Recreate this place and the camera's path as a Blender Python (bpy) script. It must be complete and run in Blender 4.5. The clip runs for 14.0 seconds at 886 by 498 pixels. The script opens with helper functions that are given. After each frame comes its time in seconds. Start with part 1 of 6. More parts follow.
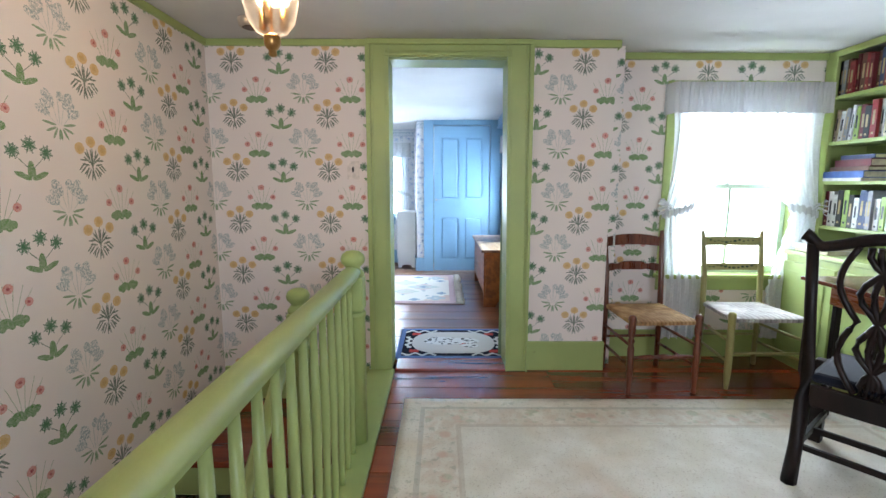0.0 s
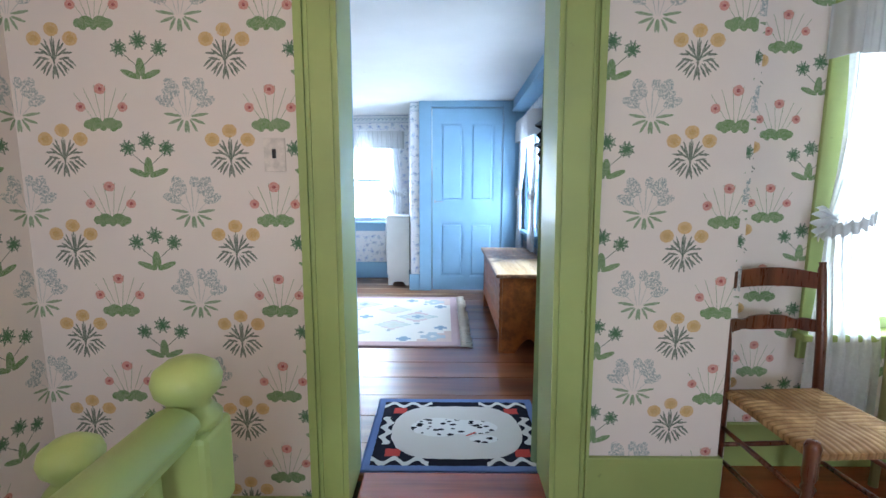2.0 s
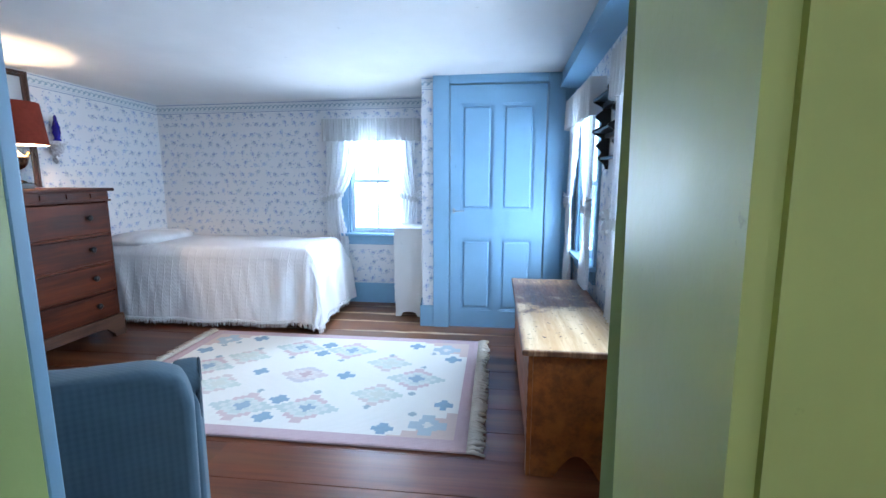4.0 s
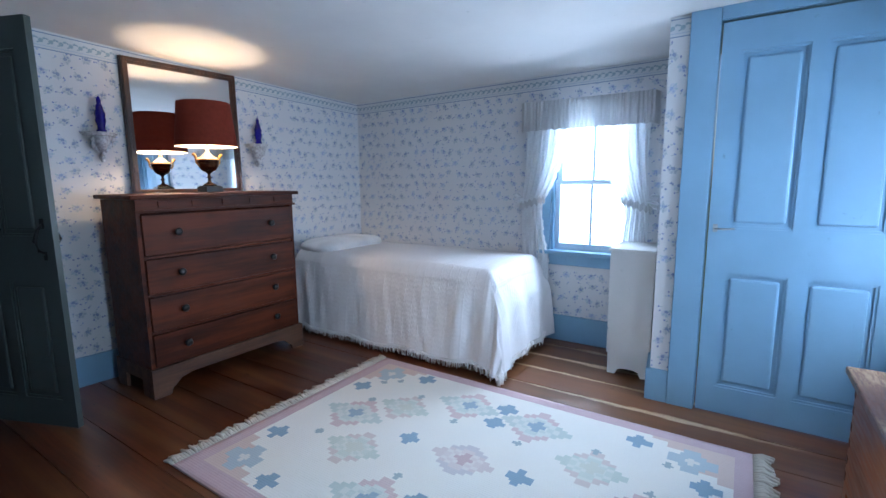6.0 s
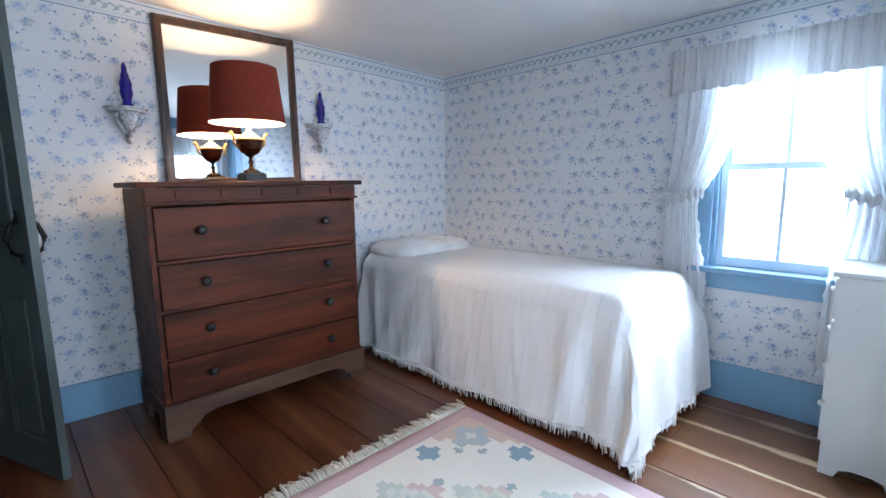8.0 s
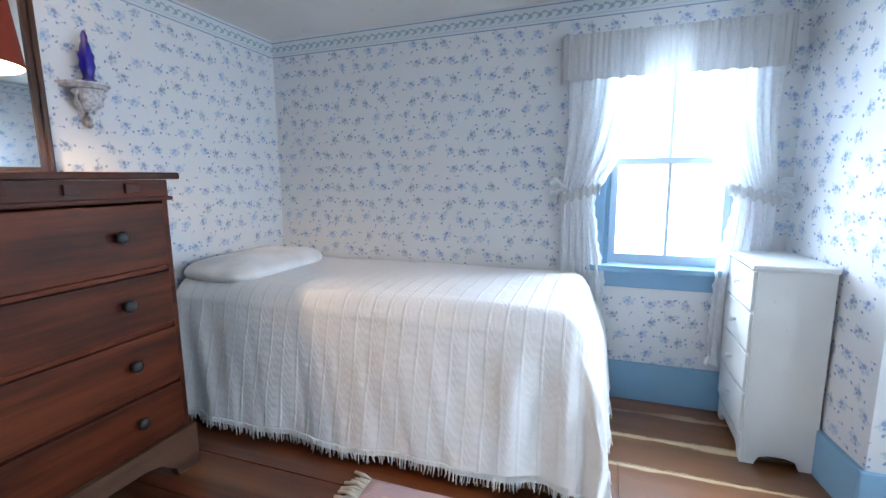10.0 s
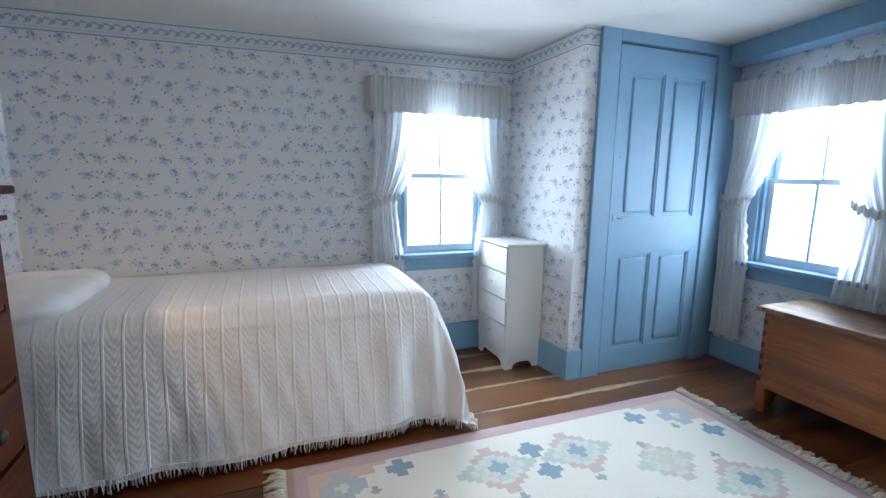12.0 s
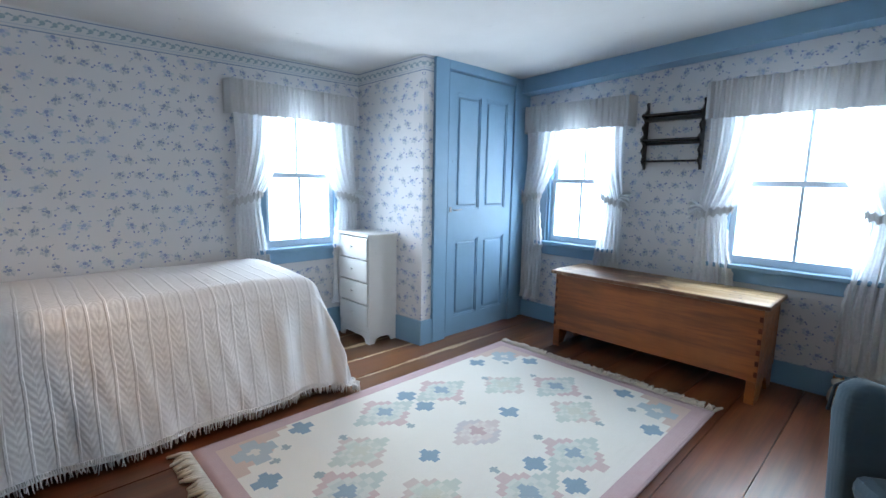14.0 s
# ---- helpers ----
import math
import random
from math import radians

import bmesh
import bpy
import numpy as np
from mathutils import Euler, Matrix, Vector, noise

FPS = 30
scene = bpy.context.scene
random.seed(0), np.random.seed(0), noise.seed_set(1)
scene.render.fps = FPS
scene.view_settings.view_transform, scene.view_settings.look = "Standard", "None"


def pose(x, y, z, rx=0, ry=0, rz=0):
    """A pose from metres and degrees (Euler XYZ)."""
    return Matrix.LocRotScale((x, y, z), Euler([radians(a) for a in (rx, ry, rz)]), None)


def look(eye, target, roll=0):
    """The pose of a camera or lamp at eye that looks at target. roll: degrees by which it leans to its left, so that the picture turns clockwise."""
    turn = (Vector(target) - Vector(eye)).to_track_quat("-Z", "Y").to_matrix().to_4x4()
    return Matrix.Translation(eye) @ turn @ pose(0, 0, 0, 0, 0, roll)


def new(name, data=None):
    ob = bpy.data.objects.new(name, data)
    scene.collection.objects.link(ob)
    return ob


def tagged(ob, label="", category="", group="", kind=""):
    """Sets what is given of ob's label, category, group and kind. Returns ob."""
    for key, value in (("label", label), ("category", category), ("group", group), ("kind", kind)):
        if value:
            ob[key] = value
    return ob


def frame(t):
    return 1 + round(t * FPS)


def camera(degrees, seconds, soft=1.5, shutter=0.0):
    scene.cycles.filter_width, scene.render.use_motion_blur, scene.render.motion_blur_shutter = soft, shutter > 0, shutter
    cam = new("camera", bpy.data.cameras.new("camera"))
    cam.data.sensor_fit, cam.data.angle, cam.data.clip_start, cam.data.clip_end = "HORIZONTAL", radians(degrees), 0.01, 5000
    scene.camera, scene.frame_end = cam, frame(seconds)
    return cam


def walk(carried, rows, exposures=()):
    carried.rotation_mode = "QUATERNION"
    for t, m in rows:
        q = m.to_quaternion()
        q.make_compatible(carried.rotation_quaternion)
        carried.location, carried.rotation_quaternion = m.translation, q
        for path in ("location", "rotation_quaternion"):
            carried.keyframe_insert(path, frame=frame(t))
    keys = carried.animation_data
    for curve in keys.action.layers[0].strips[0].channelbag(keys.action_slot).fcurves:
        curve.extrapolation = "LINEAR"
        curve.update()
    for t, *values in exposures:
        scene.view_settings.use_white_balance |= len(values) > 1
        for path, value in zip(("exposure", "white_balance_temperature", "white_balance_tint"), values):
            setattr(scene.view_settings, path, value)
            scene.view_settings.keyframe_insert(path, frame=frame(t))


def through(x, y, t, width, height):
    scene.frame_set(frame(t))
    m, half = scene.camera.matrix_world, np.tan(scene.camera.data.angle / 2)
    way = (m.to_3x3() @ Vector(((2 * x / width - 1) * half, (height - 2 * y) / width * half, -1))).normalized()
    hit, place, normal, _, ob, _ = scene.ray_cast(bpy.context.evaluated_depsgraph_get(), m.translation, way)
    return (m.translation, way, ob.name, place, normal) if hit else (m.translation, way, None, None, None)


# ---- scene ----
cam = camera(88.2, 14.0)
PATH = [
    (0, (0.526, 1.781, 1.246), (0.53, 3.761, 0.967), 0.2),
    (0.5, (0.536, 2.085, 1.238), (0.539, 4.065, 0.956), 0.2),
    (1, (0.541, 2.409, 1.236), (0.541, 4.389, 0.954), 0.2),
    (1.5, (0.537, 2.765, 1.237), (0.535, 4.745, 0.955), 0.2),
    (2, (0.554, 3.121, 1.239), (0.546, 5.1, 0.954), 0.2),
    (2.2, (0.564, 3.26, 1.241), (0.554, 5.24, 0.957), 0.4),
    (4.3, (0.812, 4.655, 1.32), (0.482, 6.602, 1.002), -0.2),
    (4.5, (0.807, 4.79, 1.312), (0.398, 6.722, 0.993), -0.4),
    (5, (0.752, 5.071, 1.296), (0.156, 6.954, 0.984), -0.5),
    (5.5, (0.659, 5.309, 1.282), (-0.177, 7.102, 0.987), -0.3),
    (6, (0.558, 5.536, 1.289), (-0.528, 7.189, 0.995), -0.5),
    (6.5, (0.452, 5.734, 1.285), (-0.861, 7.213, 0.986), -0.6),
    (7, (0.33, 5.908, 1.261), (-1.092, 7.283, 0.969), -0.7),
    (7.2, (0.257, 5.969, 1.245), (-1.173, 7.337, 0.956), -0.6),
    (9.3, (-0.441, 6.605, 1.185), (-1.538, 8.251, 0.887), -0.6),
    (9.5, (-0.552, 6.586, 1.176), (-1.506, 8.32, 0.886), -0.3),
    (10, (-0.719, 6.511, 1.202), (-1.382, 8.372, 0.889), -0.4),
    (10.5, (-0.941, 6.38, 1.245), (-1.242, 8.331, 0.925), 0.1),
    (11, (-1.186, 6.265, 1.244), (-1.103, 8.24, 0.938), 0.7),
    (11.5, (-1.401, 6.152, 1.267), (-0.968, 8.078, 0.949), 0.7),
    (12, (-1.586, 6.068, 1.274), (-0.866, 7.906, 0.958), 0.9),
    (12.5, (-1.736, 6.013, 1.233), (-0.751, 7.729, 0.939), 1.1),
    (13, (-1.882, 5.952, 1.224), (-0.695, 7.538, 0.945), 1.2),
    (13.5, (-1.993, 5.871, 1.242), (-0.682, 7.353, 0.952), 1.1),
    (14, (-2.072, 5.815, 1.244), (-0.695, 7.236, 0.954), 1.1),
]


# ---- light ----
world = bpy.data.worlds.new("sky")
scene.world = world
world.use_nodes = True
_n = world.node_tree.nodes
_sky = _n.new("ShaderNodeTexSky")
_sky.sky_type, _sky.sun_disc = "NISHITA", False
_sky.sun_elevation, _sky.sun_rotation = radians(42), radians(120)
_sky.air_density, _sky.dust_density = 1.0, 2.0
world.node_tree.links.new(_sky.outputs[0], _n["Background"].inputs[0])
_n["Background"].inputs[1].default_value = 0.15


def lamp(name, kind, m, energy, color=(1, 1, 1), **props):
    data = bpy.data.lights.new(name, kind)
    data.energy, data.color = energy, color
    for k, v in props.items():
        if k == "size":
            data.shape, data.size, data.size_y = "RECTANGLE", v[0], v[1]
        elif k == "angle":
            data.angle = v
        elif k == "radius":
            data.shadow_soft_size = v
    ob = new(name, data)
    ob.matrix_world = m
    return ob


SKY_BLUE = (0.72, 0.87, 1.0)
lamp("sun", "SUN", look((8, -6, 9), (0, 4, 0)), 0.8, (1, 0.95, 0.88), angle=radians(14))
lamp("daylight_north", "AREA", look((-0.42, 9.19, 1.27), (-0.42, 8.2, 1.27)), 42, SKY_BLUE, size=(0.6, 1.06))
lamp("daylight_east_far", "AREA", look((1.58, 7.82, 1.27), (0.6, 7.82, 1.27)), 34, SKY_BLUE, size=(0.6, 1.06))
lamp("daylight_east_near", "AREA", look((1.58, 6.32, 1.27), (0.6, 6.32, 1.27)), 34, SKY_BLUE, size=(0.78, 1.06))
lamp("daylight_hall", "AREA", look((2.58, 5.16, 1.24), (2.58, 4.2, 1.24)), 42, (0.82, 0.92, 1.0), size=(0.84, 1.24))
# Added fill for the hall, set in an assumed, unseen south window.
lamp("added_fill_hall_south", "AREA", look((1.0, -1.45, 1.4), (1.5, 2, 1.2)), 44, (0.86, 0.92, 1.0), size=(1.6, 1.2))
EXPOSURES = [(0, 0.77, 5950, 11), (2, 0.73, 5850, 11), (4.3, 0.33, 5550, 11), (5, 0.06, 5550, 11), (6.5, -0.2, 5650, 13), (7.2, 0.0, 5850, 13), (9.3, 0.6, 6050, 11), (10.5, 0.22, 6200, 11), (12, -0.03, 6350, 11), (14, -0.05, 6350, 11)]
walk(cam, [(t, look(eye, target, roll)) for t, eye, target, roll in PATH], EXPOSURES)


# ---- shader helper: arithmetic on node sockets ----
class S:
    """A value in a node tree, with the usual arithmetic."""

    def __init__(self, tree, sock):
        self.tree, self.sock = tree, sock

    def op(self, kind, other=None, third=None, flip=False):
        n = self.tree.nodes.new("ShaderNodeMath")
        n.operation = kind
        vals = [self, other] if not flip else [other, self]
        if third is not None:
            vals.append(third)
        for i, v in enumerate(vals):
            if v is None:
                continue
            if isinstance(v, S):
                self.tree.links.new(v.sock, n.inputs[i])
            else:
                n.inputs[i].default_value = v
        return S(self.tree, n.outputs[0])

    def __add__(self, o): return self.op("ADD", o)
    def __radd__(self, o): return self.op("ADD", o)
    def __sub__(self, o): return self.op("SUBTRACT", o)
    def __rsub__(self, o): return self.op("SUBTRACT", o, flip=True)
    def __mul__(self, o): return self.op("MULTIPLY", o)
    def __rmul__(self, o): return self.op("MULTIPLY", o)
    def __truediv__(self, o): return self.op("DIVIDE", o)
    def __lt__(self, o): return self.op("LESS_THAN", o)
    def __gt__(self, o): return self.op("GREATER_THAN", o)
    def abs(self): return self.op("ABSOLUTE")
    def sin(self): return self.op("SINE")
    def cos(self): return self.op("COSINE")
    def sqrt(self): return self.op("SQRT")
    def frac(self): return self.op("FRACT")
    def floor(self): return self.op("FLOOR")
    def mod(self, o): return self.op("FLOORED_MODULO", o)
    def max(self, o): return self.op("MAXIMUM", o)
    def min(self, o): return self.op("MINIMUM", o)
    def atan2(self, o): return self.op("ARCTAN2", o)


class Mat:
    """A principled material under construction."""

    def __init__(self, name, rough=0.5, metal=0.0, spec=0.5):
        self.m = bpy.data.materials.new(name)
        self.m.use_nodes = True
        self.t = self.m.node_tree
        self.b = self.t.nodes["Principled BSDF"]
        self.b.inputs["Roughness"].default_value = rough
        self.b.inputs["Metallic"].default_value = metal
        self.b.inputs["Specular IOR Level"].default_value = spec

    def node(self, kind, **inputs):
        n = self.t.nodes.new(kind)
        for k, v in inputs.items():
            self.put(v, n.inputs[k.replace("_", " ")])
        return n

    def put(self, v, socket):
        if isinstance(v, S):
            self.t.links.new(v.sock, socket)
        elif hasattr(v, "is_output"):
            self.t.links.new(v, socket)
        elif isinstance(v, tuple) and len(v) == 3 and socket.type == "RGBA":
            socket.default_value = (*v, 1)
        else:
            socket.default_value = v

    def position(self, local=False):
        if local:
            out = self.node("ShaderNodeTexCoord").outputs["Object"]
        else:
            out = self.node("ShaderNodeNewGeometry").outputs["Position"]
        sep = self.node("ShaderNodeSeparateXYZ", Vector=out)
        return out, *[S(self.t, sep.outputs[i]) for i in range(3)]

    def vec(self, x, y, z):
        n = self.node("ShaderNodeCombineXYZ")
        for i, v in enumerate((x, y, z)):
            self.put(v, n.inputs[i])
        return n.outputs[0]

    def noise(self, vector, scale, detail=3.0, rough=0.55):
        n = self.node("ShaderNodeTexNoise", Scale=scale, Detail=detail, Roughness=rough)
        if vector is not None:
            self.t.links.new(vector, n.inputs["Vector"])
        return S(self.t, n.outputs["Fac"])

    def white(self, vector, channel=0):
        n = self.node("ShaderNodeTexWhiteNoise", Vector=vector)
        if channel == "v":
            return S(self.t, n.outputs["Value"])
        sep = self.node("ShaderNodeSeparateColor", Color=n.outputs["Color"])
        return S(self.t, sep.outputs[channel])

    def mix(self, f, a, b, kind="MIX"):
        n = self.t.nodes.new("ShaderNodeMix")
        n.data_type, n.blend_type = "RGBA", kind
        self.put(f, n.inputs[0])
        self.put(a, n.inputs[6])
        self.put(b, n.inputs[7])
        return n.outputs[2]

    def ramp(self, f, lo, hi):
        n = self.t.nodes.new("ShaderNodeMapRange")
        n.interpolation_type = "SMOOTHSTEP"
        self.put(f, n.inputs[0])
        n.inputs[1].default_value, n.inputs[2].default_value = lo, hi
        return S(self.t, n.outputs[0])

    def color(self, c):
        self.put(c, self.b.inputs["Base Color"])
        return self

    def rough(self, v):
        self.put(v, self.b.inputs["Roughness"])
        return self

    def bump(self, h, strength=0.3, distance=0.002):
        n = self.node("ShaderNodeBump", Strength=strength, Distance=distance, Height=h)
        self.t.links.new(n.outputs[0], self.b.inputs["Normal"])
        return self


def shade(c, k):
    return tuple(v * k for v in c)


def painted(name, color, rough=0.45, wear=0.12):
    m = Mat(name, rough)
    p, x, y, z = m.position()
    big, small = m.noise(p, 2.5, 4), m.noise(p, 60, 3)
    c = m.mix(m.ramp(big, 0.3, 0.75), shade(color, 1 - wear), shade(color, 1 + wear * 0.5))
    c = m.mix(m.ramp(m.noise(p, 16, 5, 0.7), 0.66, 0.74), c, shade(color, 0.7))
    m.color(c).rough(m.ramp(big, 0.2, 0.9) * 0.2 + (rough - 0.1))
    return m.bump(small, 0.25, 0.0015).m


def wood(name, dark, light, axis=0, rough=0.4, scale=1.0, knots=0.0, local=True, coat=0.0, blotch=0.35):
    m = Mat(name, rough)
    p, x, y, z = m.position(local)
    rnd = S(m.t, m.node("ShaderNodeObjectInfo").outputs["Random"]) if local else 0.0
    xyz = [x, y, z]
    stretched = [v * (1.2 if i == axis else 14.0) for i, v in enumerate(xyz)]
    v = m.vec(*[s * scale + rnd * 9.0 for s in stretched])
    grain, fine = m.noise(v, 1.0, 5, 0.6), m.noise(v, 6.0, 3, 0.6)
    f = m.ramp(grain * 0.75 + fine * 0.25, 0.34, 0.66)
    c = m.mix(f, dark, light)
    blot = m.noise(p, 3.0, 3)
    c = m.mix(m.ramp(blot, 0.46, 0.62 if blotch > 0.5 else 0.75) * blotch, c, shade(dark, 0.7))
    if knots:
        vo = m.node("ShaderNodeTexVoronoi", Vector=m.vec(*[q * (2.0 if i == axis else 4.5) for i, q in enumerate(xyz)]), Scale=1.0)
        c = m.mix(m.ramp(S(m.t, vo.outputs["Distance"]), 0.10, 0.04) * knots, c, shade(dark, 0.35))
    m.color(c).rough(m.ramp(fine, 0.2, 0.8) * 0.2 + (rough - 0.1))
    m.b.inputs["Coat Weight"].default_value = coat
    m.b.inputs["Coat Roughness"].default_value = 0.2
    return m.bump(grain + fine * 0.5, 0.25, 0.0015).m


def plain(name, color, rough=0.5, metal=0.0, spec=0.5, vary=0.15, scale=30.0, relief=0.15):
    m = Mat(name, rough, metal, spec)
    p, x, y, z = m.position(True)
    n = m.noise(p, scale, 4)
    m.color(m.mix(m.ramp(n, 0.3, 0.7), shade(color, 1 - vary), shade(color, 1 + vary)))
    return m.bump(n, relief, 0.001).m


def cloth(name, color, rough=0.9, scale=400.0):
    m = Mat(name, rough, 0, 0.2)
    p, x, y, z = m.position(True)
    w = (x * scale).sin() * (y * scale).sin() + (z * scale).sin()
    n = m.noise(p, 5, 4)
    m.color(m.mix(m.ramp(n, 0.3, 0.7), shade(color, 0.88), shade(color, 1.06)))
    m.b.inputs["Sheen Weight"].default_value = 0.2
    return m.bump(w * 0.3 + n, 0.4, 0.0012).m


def ell(x, y, cx, cy, rx, ry, turn=0.0):
    """One inside the ellipse, else nought."""
    dx, dy = x - cx, y - cy
    if turn:
        c, s = math.cos(turn), math.sin(turn)
        dx, dy = dx * c + dy * s, dy * c - dx * s
    dx, dy = dx / rx, dy / ry
    return (dx * dx + dy * dy) < 1.0


def burst(m, x, y, cx, cy, r0, r1, lo, hi, n, thin, lean=0.0):
    """Leaves that spread from a point: n of them between two angles from upright."""
    dx, dy = x - cx, y - cy
    r = (dx * dx + dy * dy).sqrt()
    a = dx.abs().atan2(dy)
    spacing = (hi - lo) / n
    w = ((a - lo - r * lean) / spacing).frac() - 0.5
    inside = (a > lo) * (a < hi) * (r > r0) * (r < r1)
    return (w.abs() * r * spacing < thin) * inside


def blades(x, y, width, lines):
    """One inside any of the slim leaves that run from point to point."""
    out = None
    for x0, y0, x1, y1 in lines:
        leaf = ell(x, y, (x0 + x1) / 2, (y0 + y1) / 2, math.hypot(x1 - x0, y1 - y0) / 2, width, math.atan2(y1 - y0, x1 - x0))
        out = leaf if out is None else out.max(leaf)
    return out


def hall_paper():
    m = Mat("flowered_paper_cream", 0.85, 0, 0.2)
    p, x, y, z = m.position()
    u = x * 1.0 + y
    wob = m.noise(p, 120, 2) * 0.006 - 0.003
    U, V = 0.588, 0.335
    u = u + (x > 1.0) * (y > 4.0) * (U / 4)
    lat = []
    for k in (0, 1):
        g = (u + wob + (HALL_U - (k + 0.5) * U / 4)) / (U / 2) + 0.5
        which = g.floor().mod(2.0)
        lx = (g.frac() - 0.5) * (U / 2)
        lz = ((z + wob + HALL_V) / V + k * 0.5).frac() * V - V / 2
        lat.append((which < 0.5, which > 0.5, lx / 1.38, (lz - 0.008) / 1.38))
    (is0, is2, lx0, lz0), (is1, is3, lx1, lz1) = lat
    speck = m.ramp(m.noise(p, 330, 2), 0.42, 0.58)
    base = m.mix(m.noise(p, 3, 3), (0.78, 0.69, 0.65), (0.84, 0.755, 0.71))
    base = m.mix(m.ramp(m.noise(p, 260, 2), 0.35, 0.7), base, (0.80, 0.72, 0.67))
    green, dark, light = (0.10, 0.24, 0.055), (0.065, 0.115, 0.075), (0.20, 0.30, 0.14)
    # marigold: three heads over a dark tuft
    lx, lz, ax = lx0, lz0, lx0.abs()
    tuft = blades(ax, lz, 0.0027, ((0, -0.03, 0.004, 0.036), (0.004, -0.012, 0.020, 0.036), (0.008, -0.006, 0.034, 0.013), (0.018, 0.002, 0.048, 0.003), (0.012, -0.013, 0.040, -0.008),
                                   (0.030, -0.006, 0.054, -0.029), (0.010, 0.004, 0.028, 0.026), (0.022, -0.012, 0.048, -0.036), (0.016, -0.018, 0.030, -0.048), (0.010, -0.019, 0.036, -0.040), (0.006, -0.023, 0.024, -0.053), (0.001, -0.026, 0.007, -0.060)))
    heads = ell(ax, lz, 0.045, 0.036, 0.0185, 0.0170).max(ell(lx, lz, 0, 0.058, 0.0185, 0.0165))
    ringed = ell(ax, lz, 0.045, 0.036, 0.0095, 0.0085).max(ell(lx, lz, 0, 0.058, 0.0095, 0.008))
    stem = (ax < 0.0012) * (lz < 0.045) * (lz > -0.05)
    lx, lz, ax = lx1, lz1, lx1.abs()
    # rose: a mound with thin stems and three pink blossoms
    mound = ell(ax, lz, 0.018, -0.046, 0.019, 0.014).max(ell(ax, lz, 0.036, -0.049, 0.013, 0.011)).max(ell(ax, lz, 0.026, -0.058, 0.009, 0.008)).max(ell(ax, lz, 0.0, -0.056, 0.009, 0.009))
    rstem = burst(m, lx, lz, 0.0, -0.07, 0.03, 0.118, 0.0, 0.72, 3, 0.0007)
    blos = ell(ax, lz, 0.053, -0.006, 0.0125, 0.0118).max(ell(lx, lz, 0.0, 0.038, 0.0145, 0.013))
    eye = ell(ax, lz, 0.053, -0.006, 0.0042, 0.0038).max(ell(lx, lz, 0.0, 0.038, 0.0048, 0.0044))
    # dark lilies with broad leaves
    lx, lz, ax = lx0, lz0, lx0.abs()
    leaf = ell(ax, lz, 0.026, -0.048, 0.026, 0.0075, 0.38).max(ell(ax, lz, 0.004, -0.034, 0.0075, 0.025, 0.1))
    lil = burst(m, ax, lz, 0.050, 0.014, 0.0, 0.0215, -0.1, 3.14, 4, 0.0019).max(burst(m, lx, lz, 0, 0.032, 0.0, 0.024, -0.1, 3.14, 4, 0.0019))
    bloom = (ell(ax, lz, 0.049, 0.014, 0.018, 0.0165).max(ell(lx, lz, 0, 0.032, 0.019, 0.0175)) * m.ramp(m.noise(p, 200, 2), 0.42, 0.52)).max(ell(ax, lz, 0.049, 0.014, 0.010, 0.0095)).max(ell(lx, lz, 0, 0.032, 0.011, 0.0105))
    lil = lil.max(ell(ax, lz, 0.026, -0.012, 0.0011, 0.030, -0.85))
    lx, lz, ax = lx1, lz1, lx1.abs()
    # pale blue fern spray with curled leaves beneath
    lump = ell(ax, lz, 0.052, 0.008, 0.024, 0.0125, 0.35).max(ell(ax, lz, 0.032, 0.042, 0.026, 0.016, 1.0)).max(ell(ax, lz, 0.042, 0.026, 0.018, 0.011, 0.6)).max(ell(lx, lz, 0.008, 0.052, 0.012, 0.015))
    fern = (lump * m.ramp(m.noise(p, 125, 4, 0.8), 0.46, 0.52)).max(blades(ax, lz, 0.0009, ((0.004, -0.03, 0.020, 0.03), (0.010, -0.028, 0.042, 0.004), (0.0, -0.03, 0.001, 0.045))) * 0.6)
    curls = blades(ax, lz, 0.0037, ((0.012, -0.028, 0.057, -0.021), (0.012, -0.034, 0.047, -0.047), (0.009, -0.036, 0.026, -0.066), (0.001, -0.038, 0.004, -0.069)))
    c, plain_strip = base, 1.0 - (x > 1.596) * (x < 1.628) * (y > 4.765)
    for mask, tone in ((is0 * tuft.max(stem), dark), (is0 * heads, (0.66, 0.42, 0.14)), (is0 * ringed * 0.5, (0.52, 0.29, 0.08)), (is1 * rstem, light), (is1 * mound, green),
                       (is1 * blos, (0.62, 0.24, 0.20)), (is1 * eye, (0.35, 0.05, 0.06)), (is2 * leaf, green), (is2 * lil, (0.07, 0.13, 0.08)), (is2 * bloom, (0.055, 0.17, 0.07)),
                       (is3 * fern, (0.28, 0.36, 0.36)), (is3 * curls, (0.17, 0.29, 0.14))):
        c = m.mix(mask * plain_strip * (speck * 0.35 + 0.62), c, tone)
    m.color(c)
    return m.bump(m.noise(p, 300, 2), 0.12, 0.0006).m


